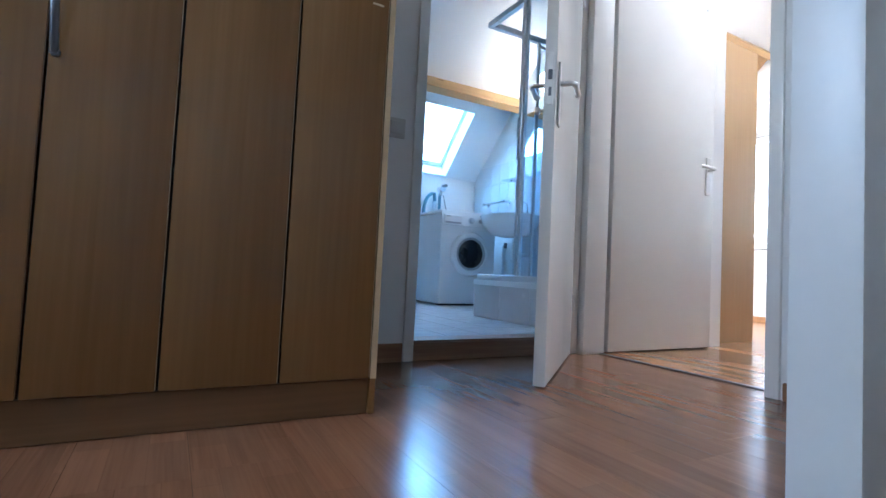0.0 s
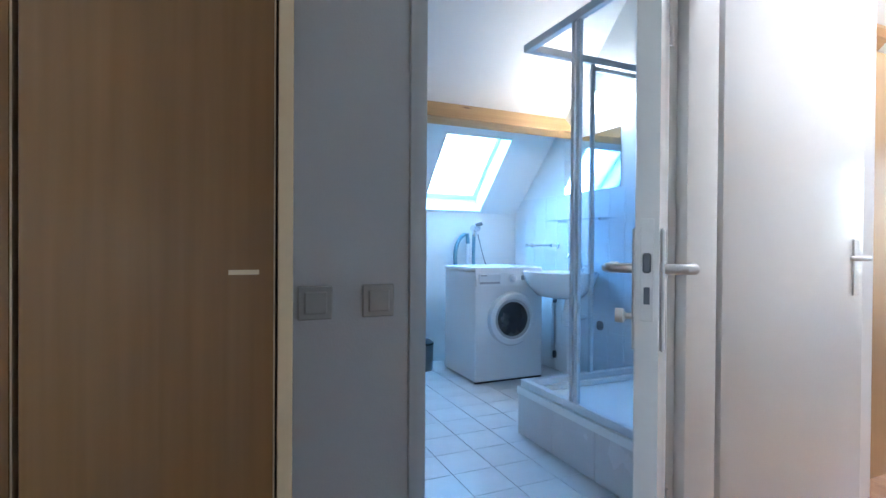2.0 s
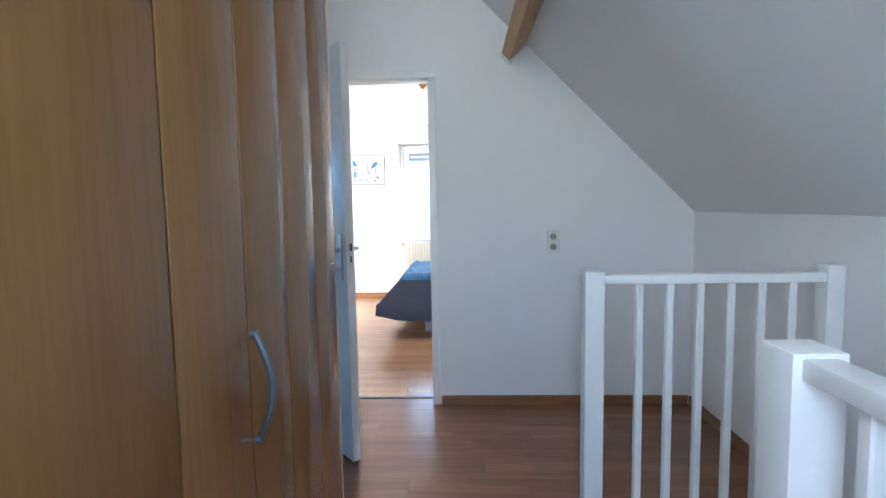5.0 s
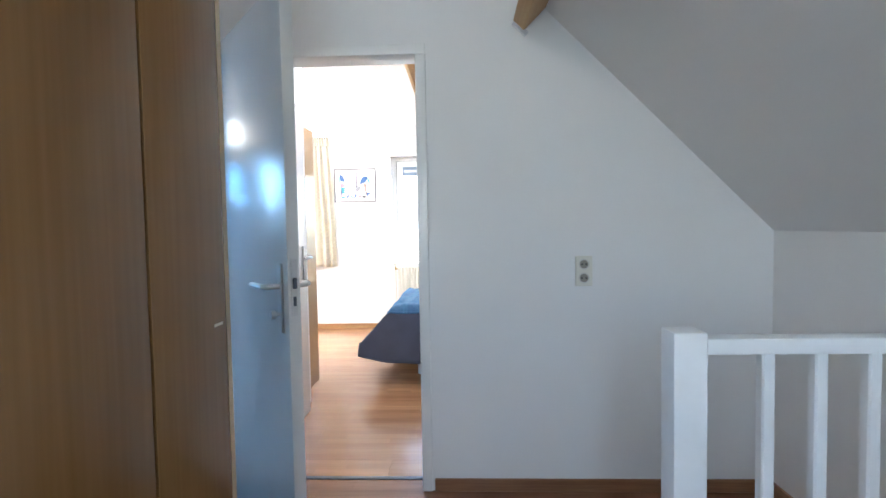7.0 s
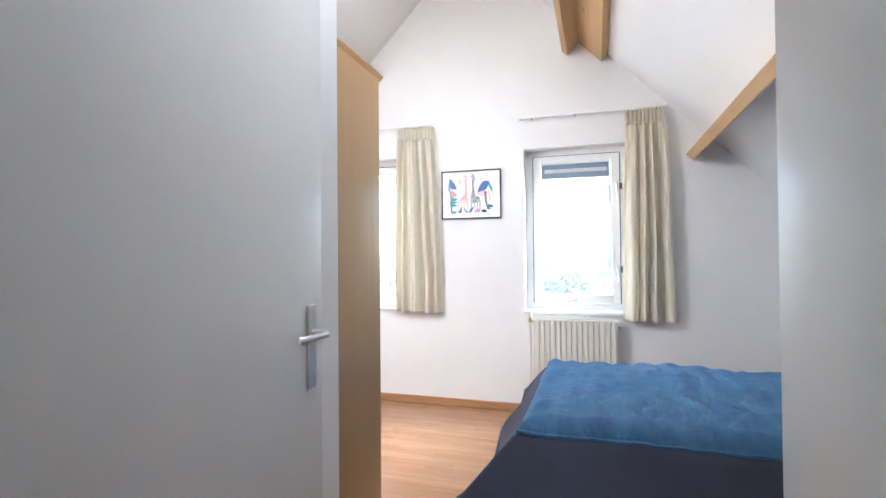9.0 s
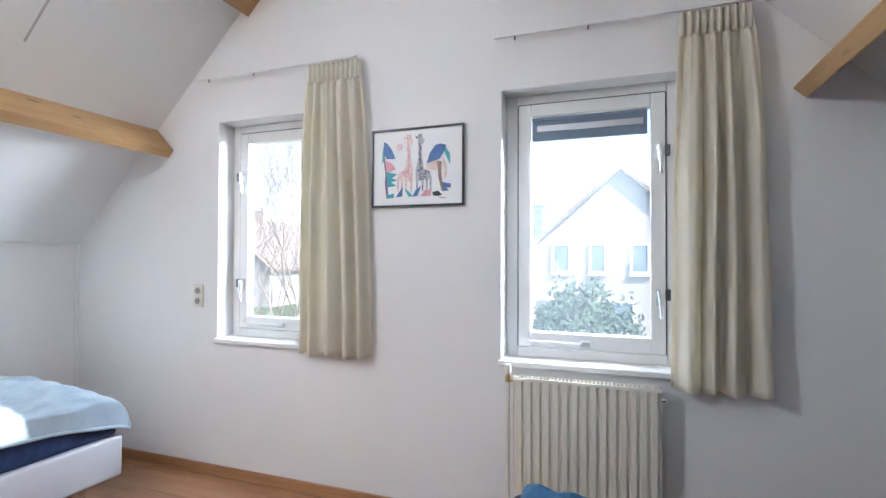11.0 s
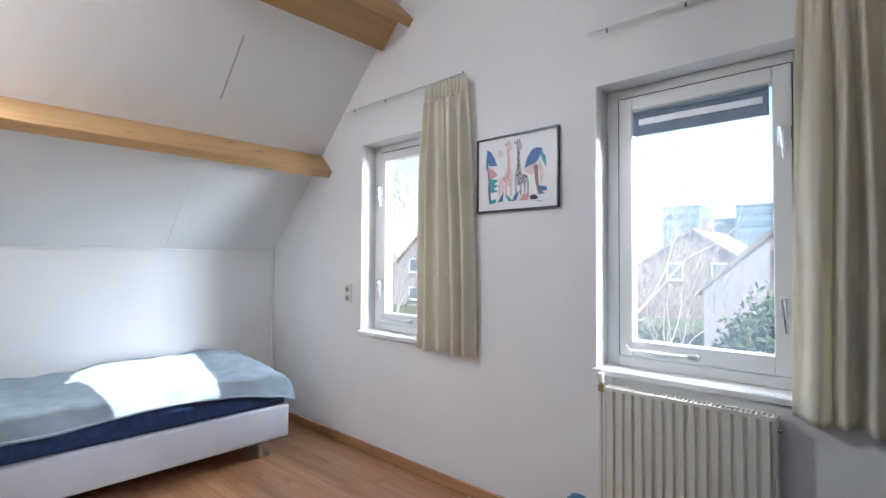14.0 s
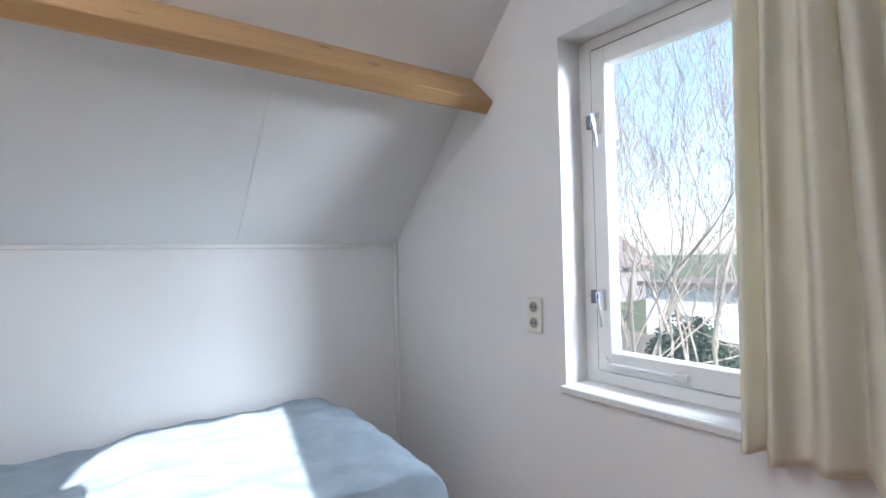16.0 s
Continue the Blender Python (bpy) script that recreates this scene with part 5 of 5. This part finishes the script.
def bath_fittings():
    m = thing("wall_mirror", "frameless rectangular bathroom mirror", "mirror", (2.74, 3.57, 1.69))
    part("mirror_glass", boxes((2.732, 2.739, 3.275, 3.880, 1.49, 1.90), bevel=0.001), M_MIRROR, m)
    s = thing("glass_shelf", "narrow glass shelf below the mirror", "shelf", (2.68, 3.6, 1.28))
    part("shelf_board", boxes((2.62, 2.738, 3.30, 3.95, 1.276, 1.284), bevel=0.002), M_SHOWER, s)
    for y in (3.4, 3.85):
        part("bracket", boxes((2.66, 2.739, y - 0.008, y + 0.008, 1.262, 1.276), bevel=0.002), M_CHROME, s)
    b = thing("towel_bar", "short chrome towel bar on the tiled wall", "towel bar", (2.7, 4.14, 1.09))
    part("bar", tube(bmesh.new(), [(2.68, 3.955, 1.088), (2.68, 4.325, 1.088)], 0.008, 10), M_CHROME, b, "", True)
    for y in (3.96, 4.32):
        part("post", lathe(bmesh.new(), [(0.022, 0.0), (0.022, -0.008), (0.010, -0.014), (0.010, -0.06), (0.016, -0.064), (0.016, -0.072)], (2.74, y, 1.088), 0, 16), M_CHROME, b, "", True)
    l = thing("globe_lamp", "lit opal glass globe lamp above the mirror", "lamp", (2.68, 3.34, 2.06))
    part("base", lathe(bmesh.new(), [(0.05, 0), (0.05, -0.02), (0.04, -0.03)], (2.74, 3.34, 2.06), 0, 20), M_PLAST, l, "", True)
    part("globe", lathe(bmesh.new(), [(0.085 * math.sin(math.pi * (i + 0.3) / 12.6), -0.085 * math.cos(math.pi * (i + 0.3) / 12.6) - 0.11) for i in range(13)], (2.74, 3.34, 2.06), 0, 24), M_GLOBE, l, "glowing opal globe", True)
    r = thing("bathroom_radiator", "slim white radiator behind the basin", "radiator", (2.7, 4.15, 0.15))
    part("panel", boxes((2.69, 2.72, 3.98, 4.33, 0.17, 0.66), bevel=0.006, seg=2), M_APPL, r, "", True)
    for z in (0.19, 0.63):
        part("valve", lathe(bmesh.new(), [(0.014, 0.0), (0.016, 0.004), (0.016, 0.05), (0.012, 0.055)], (2.705, 3.955, z), 2, 12), M_GREYMET, r, "", True)
    part("bracket", boxes((2.72, 2.7395, 4.0, 4.3, 0.3, 0.34)), M_APPL, r)
    h = thing("washer_tap", "chrome wall tap with blue-grey hoses", "tap", (2.3, 4.6, 1.2))
    part("tap_body", lathe(bmesh.new(), [(0.03, 0.0), (0.022, -0.012), (0.022, -0.06), (0.032, -0.064), (0.032, -0.085)], (2.30, 4.61, 1.235), 1, 14), M_CHROME, h, "", True)
    part("tap_spout", tube(bmesh.new(), [(2.30, 4.56, 1.235), (2.285, 4.555, 1.22), (2.28, 4.553, 1.16)], 0.02, 10), M_CHROME, h, "", True)
    part("tap_handle", tube(bmesh.new(), [(2.29, 4.535, 1.26), (2.345, 4.53, 1.275)], 0.016, 8), M_GREYMET, h, "", True)
    part("hose", tube(bmesh.new(), [(2.28, 4.553, 1.16), (2.275, 4.55, 1.06), (2.27, 4.54, 0.94), (2.27, 4.48, 0.82), (2.26, 4.42, 0.75)], 0.016, 8), M_PIPE, h, "", True)
    arc = [(2.215 - 0.115 * math.sin(i * 0.26), 4.555, 1.13 + 0.05 * math.cos(i * 0.26) - 0.012 * i * i * 0.35) for i in range(9)]
    part("drain_hose", tube(bmesh.new(), [(2.225, 4.558, 1.10)] + arc + [(2.03, 4.52, 0.75)], 0.018, 8), M_PIPE, h, "", True)
    part("standpipe", tube(bmesh.new(), [(2.225, 4.565, 0.084), (2.225, 4.565, 1.12)], 0.018, 12), M_APPL, h, "white standpipe", True)
    part("cable", tube(bmesh.new(), [(2.345, 4.60, 1.18), (2.36, 4.58, 1.08), (2.39, 4.57, 0.96), (2.40, 4.45, 0.8)], 0.004, 6), M_GREYMET, h, "", True)
    pl = thing("pedal_bin", "small dark steel pedal bin on the tiles", "bin", (1.74, 4.38, 0.084))
    part("bucket", lathe(bmesh.new(), [(0.075, 0.0), (0.08, 0.01), (0.083, 0.20), (0.083, 0.205)], (1.74, 4.38, 0.084), 2, 24), M_BIN, pl, "", True)
    part("lid", lathe(bmesh.new(), [(0.085, 0.206), (0.085, 0.222), (0.05, 0.245), (0.01, 0.25)], (1.74, 4.38, 0.084), 2, 24), M_RUBBER, pl, "dark domed lid", True)


bath_fittings()


# ---- outside ----
built("ground", boxes((-300, 900, -700, 700, -3.2, -2.9)), M_GRASS, "flat winter garden ground reaching the horizon", "ground")


def bare_tree(x, y, h, seed, twist, label):
    rng = random.Random(seed)
    ob = thing("tree", label, "tree", (x, y, -2.9))
    trunk, twigs = bmesh.new(), bmesh.new()

    def grow(p, d, length, r, level):
        pts, rad = [p], [r]
        q = p.copy()
        n = 5 if level < 2 else 4
        for i in range(n):
            d = (d + Vector((rng.uniform(-1, 1), rng.uniform(-1, 1), rng.uniform(-0.5, 0.9))) * twist).normalized()
            q = q + d * (length / n)
            pts.append(q.copy())
            rad.append(r * (1 - 0.55 * (i + 1) / n))
        tube(trunk if level < 2 else twigs, pts, rad, 6 if level < 2 else 3, caps=False)
        if level < 4:
            for k in range((3, 5, 5, 4)[level]):
                i = rng.randint(2, n)
                side = Vector((rng.uniform(-1, 1), rng.uniform(-1, 1), rng.uniform(0.15, 0.9))).normalized()
                grow(pts[i], (d * 0.6 + side * 0.8).normalized(), length * rng.uniform(0.5, 0.72), max(rad[i] * 0.6, 0.004), level + 1)
    for k in range(3):
        grow(Vector((x + rng.uniform(-0.5, 0.5), y + rng.uniform(-0.7, 0.7), -2.9)), Vector((rng.uniform(-0.12, 0.12), rng.uniform(-0.12, 0.12), 1)), h * rng.uniform(0.5, 0.62), 0.042, 0)
    part("trunk", trunk, M_BARK, ob)
    part("crown", twigs, M_BARK, ob, "leafless crown of fine twigs")


for tx, ty, th, ts, tw, tl in (
        (12.5, 6.3, 9.0, 3, 0.36, "leafless curly-branched tree in the garden"), (14.5, 9.2, 9.4, 8, 0.36, "leafless curly-branched tree in the garden"),
        (13.6, 5.0, 7.0, 21, 0.30, "leafless garden tree with thin twigs"), (16.0, 4.3, 5.0, 34, 0.25, "leafless garden tree with thin twigs"),
        (17.0, 12.5, 9.0, 55, 0.30, "leafless tall garden tree"), (13.0, 8.0, 8.6, 71, 0.36, "leafless curly-branched tree in the garden"),
        (15.2, 11.0, 9.0, 72, 0.36, "leafless curly-branched tree in the garden"), (12.0, 7.2, 8.2, 73, 0.36, "leafless curly-branched tree in the garden"),
        (20.5, 8.6, 7.4, 74, 0.28, "leafless garden tree with thin twigs"), (14.0, 13.6, 8.6, 13, 0.34, "leafless curly-branched tree in the garden"),
        (17.5, 17.5, 8.6, 91, 0.30, "leafless tall garden tree"), (11.4, 10.4, 7.8, 92, 0.34, "leafless curly-branched tree in the garden")):
    bare_tree(tx, ty, th, ts, tw, tl)


def bush(x, y, r, h, seed, label):
    rng = random.Random(seed)
    ob = thing("bush", label, "bush", (x, y, -2.9))
    stem = bmesh.new()
    for k in range(6):
        a = k * 1.05
        tube(stem, [(x, y, -2.9), (x + 0.3 * r * math.cos(a), y + 0.3 * r * math.sin(a), -2.9 + 0.4 * h), (x + 0.6 * r * math.cos(a), y + 0.6 * r * math.sin(a), -2.9 + 0.75 * h)], [0.06, 0.04, 0.015], 5)
    part("stems", stem, M_BARK, ob)
    bm = bmesh.new()
    for k in range(9000):
        a, e = rng.uniform(0, 2 * math.pi), math.asin(rng.uniform(-0.7, 1))
        q = r * (0.62 + 0.42 * rng.random() ** 0.5) * (0.85 + 0.25 * noise.noise(Vector((math.cos(a) * 2, math.sin(a) * 2, e * 2 + seed))))
        c = Vector((x + q * math.cos(a) * math.cos(e), y + q * math.sin(a) * math.cos(e), -2.9 + h * 0.5 + h * 0.52 * (q / r) * math.sin(e)))
        u = Vector((rng.uniform(-1, 1), rng.uniform(-1, 1), rng.uniform(-1, 1))).normalized()
        w = u.orthogonal().normalized()
        s = rng.uniform(0.035, 0.07)
        v = [bm.verts.new(c + u * s), bm.verts.new(c + w * s * 0.45), bm.verts.new(c - u * s), bm.verts.new(c - w * s * 0.45)]
        bm.faces.new(v)
    tagged(part("leaves", bm, M_LEAF, ob), kind="stuff")


bush(11.2, 1.75, 1.2, 3.95, 5, "dark evergreen garden bush")
bush(14.2, 7.6, 1.1, 2.9, 9, "dark evergreen garden bush")
bush(16.4, 5.6, 1.4, 2.6, 11, "dark evergreen garden bush")


def house(x, y0, y1, base, eaves, ridge, depth, label, wins, door=False, chimney=True, wall=None):
    """A house whose gable faces west at x."""
    ob = thing("house", label, "house", (x, (y0 + y1) / 2, base))
    ym = (y0 + y1) / 2
    bm = bmesh.new()
    prism(bm, [(y0, base), (y1, base), (y1, eaves), (ym, ridge), (y0, eaves)], 0, x, x + depth)
    part("wall", bm, wall or M_RENDER, ob)
    k = 0.35
    sl = (ridge - eaves) / (ym - y0)
    for s, ye in ((1, y0 - k), (-1, y1 + k)):
        bm = bmesh.new()
        ze = eaves - k * sl
        prism(bm, [(ye, ze), (ym, ridge), (ym, ridge + 0.22), (ye, ze + 0.22)], 0, x - 0.25, x + depth + 0.25)
        rf = part("roof", bm, M_ROOF, ob)
    if chimney:
        part("chimney", boxes((x + depth * 0.4, x + depth * 0.4 + 0.8, ym - 0.35, ym + 0.35, ridge - 0.4, ridge + 1.1)), M_BRICK, ob)
    for wy0, wy1, wz0, wz1 in wins:
        w = part("window", boxes((x - 0.06, x - 0.01, wy0 + 0.09, wy1 - 0.09, wz0 + 0.09, wz1 - 0.09)), M_DARKWIN, ob, "dark pane")
        part("window_frame", boxes((x - 0.09, x - 0.005, wy0, wy0 + 0.1, wz0, wz1), (x - 0.09, x - 0.005, wy1 - 0.1, wy1, wz0, wz1), (x - 0.09, x - 0.005, wy0 + 0.1, wy1 - 0.1, wz0, wz0 + 0.1), (x - 0.09, x - 0.005, wy0 + 0.1, wy1 - 0.1, wz1 - 0.1, wz1)), M_TRIM, w, "white frame")
        part("sill", boxes((x - 0.14, x - 0.003, wy0 - 0.05, wy1 + 0.05, wz0 - 0.08, wz0 - 0.002)), M_TRIM, w)


house(26.0, -4.3, 6.7, -2.9, 0.2, 5.1, 9.0, "pale rendered neighbouring house with steep roof",
      [(3.3, 4.15, 0.55, 1.9), (1.75, 2.5, 0.55, 1.9), (0.0, 0.8, 0.55, 1.9), (0.6, 2.2, -2.1, -0.6), (3.4, 5.0, -2.1, -0.6)], chimney=False)
house(43.0, 7.5, 16.5, -2.9, 0.6, 3.7, 10.0, "pale brick neighbouring house behind the trees", [(9.5, 10.7, 0.0, 1.3), (12.6, 13.8, 0.0, 1.3), (9.5, 10.7, -2.3, -1.0)], wall=M_BRICK)
house(36.0, 28.0, 38.0, -2.9, 0.3, 4.4, 10.0, "cream rendered neighbouring house with white windows", [(30, 31.2, 0.3, 1.6), (34, 35.2, 0.3, 1.6), (30, 31.2, -2.3, -1.1), (34, 35.2, -2.3, -1.1)])
house(30.0, 40.0, 52.0, -2.9, 0.3, 5.0, 10.0, "cream rendered neighbouring house with white windows", [(42, 43.2, 0.3, 1.6), (47, 48.2, 0.3, 1.6)])


def tower(x, y0, y1, h, label):
    ob = thing("office_tower", label, "building", (x, (y0 + y1) / 2, -2.9))
    part("wall", boxes((x, x + 14, y0, y1, -2.9, h)), M_TOWER, ob)
    z, k = -1.0, 0
    while z < h - 2:
        part("window_band", boxes((x - 0.12, x - 0.02, y0 + 0.6, y1 - 0.6, z, z + 1.5)), M_DARKWIN, ob)
        z += 3.0
    part("roof", boxes((x - 0.2, x + 14.2, y0 - 0.2, y1 + 0.2, h, h + 0.4)), M_TOWER, ob)


tower(153.0, 23.5, 32.5, 16.5, "blue-grey office block in the distance")
tower(155.0, 42.0, 52.0, 17.5, "blue-grey office block in the distance")
tower(158.0, 33.2, 41.4, 13.5, "low pale blue-grey office block in the distance")
sh = thing("garden_shed", "white rendered garden shed", "shed", (20.0, 10.6, -2.9))
part("wall", boxes((20.0, 23.0, 9.0, 12.2, -2.9, 0.15)), M_TRIM, sh)
part("roof", boxes((19.8, 23.2, 8.8, 12.4, 0.15, 0.3)), M_ROOF, sh)
fn = thing("garden_fence", "weathered wooden garden fence", "fence", (18, 5, -2.9))
for k in range(40):
    y = -6 + k * 0.5
    part("board", boxes((18.0, 18.03, y, y + 0.47, -2.9, -1.2 + 0.02 * (k % 3))), M_BARK, fn)


# ---- laid floors ----
def lay_boards(parent, spans, width, length, material, seed):
    """Laminate boards along y in each span (x0, x1, y0, y1), cut off at its edges."""
    rng = random.Random(seed)
    for x0, x1, y0, y1 in spans:
        x = x0
        while x < x1 - 0.004:
            xe = min(x + width, x1)
            y = y0 - rng.random() * length
            while y < y1 - 0.004:
                a, b = max(y, y0), min(y + length, y1)
                if b - a > 0.01:
                    bm = bmesh.new()
                    box(bm, x + 0.0003, xe - 0.0003, a + 0.0003, b - 0.0003, -0.012, 0.0)
                    part("board", bm, material, parent)
                y += length
            x = xe


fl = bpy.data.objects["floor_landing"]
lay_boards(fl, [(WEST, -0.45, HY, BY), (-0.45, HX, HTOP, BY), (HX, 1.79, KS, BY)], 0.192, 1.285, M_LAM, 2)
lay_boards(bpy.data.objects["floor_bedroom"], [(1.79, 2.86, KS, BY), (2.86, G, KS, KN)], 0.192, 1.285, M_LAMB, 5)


def lay_tiles(parent, x0, x1, y0, y1, size, z, material):
    me = mesh_of("tile", boxes((0.0015, size - 0.0015, 0.0015, size - 0.0015, 0, 0.0115), bevel=0.0012), material)
    y = y0
    while y < y1 - 0.02:
        x = x0
        while x < x1 - 0.02:
            ob = new("tile", me)
            ob.parent = parent
            ob.location = (x, y, z)
            x += size
        y += size


lay_tiles(bpy.data.objects["floor_bathroom"], 0.39, 2.72, 2.032, 4.58, 0.2025, 0.0725, M_TILEF)


def wall_tiles(parent, y0, y1, z0, z1, w, h):
    me = mesh_of("wall_tile", boxes((-0.005, 0.0, 0.001, w - 0.001, 0.001, h - 0.001), bevel=0.0008), M_TILEW)
    z = z0
    while z < z1 - h * 0.5:
        y = y0
        while y < y1 - w * 0.5:
            ob = new("wall_tile", me)
            ob.parent = parent
            ob.location = (2.7385, y, z)
            y += w
        z += h


wall_tiles(bpy.data.objects["wall_bathroom_east"], 2.03, 4.58, 0.086, 1.40, 0.1505, 0.2005)
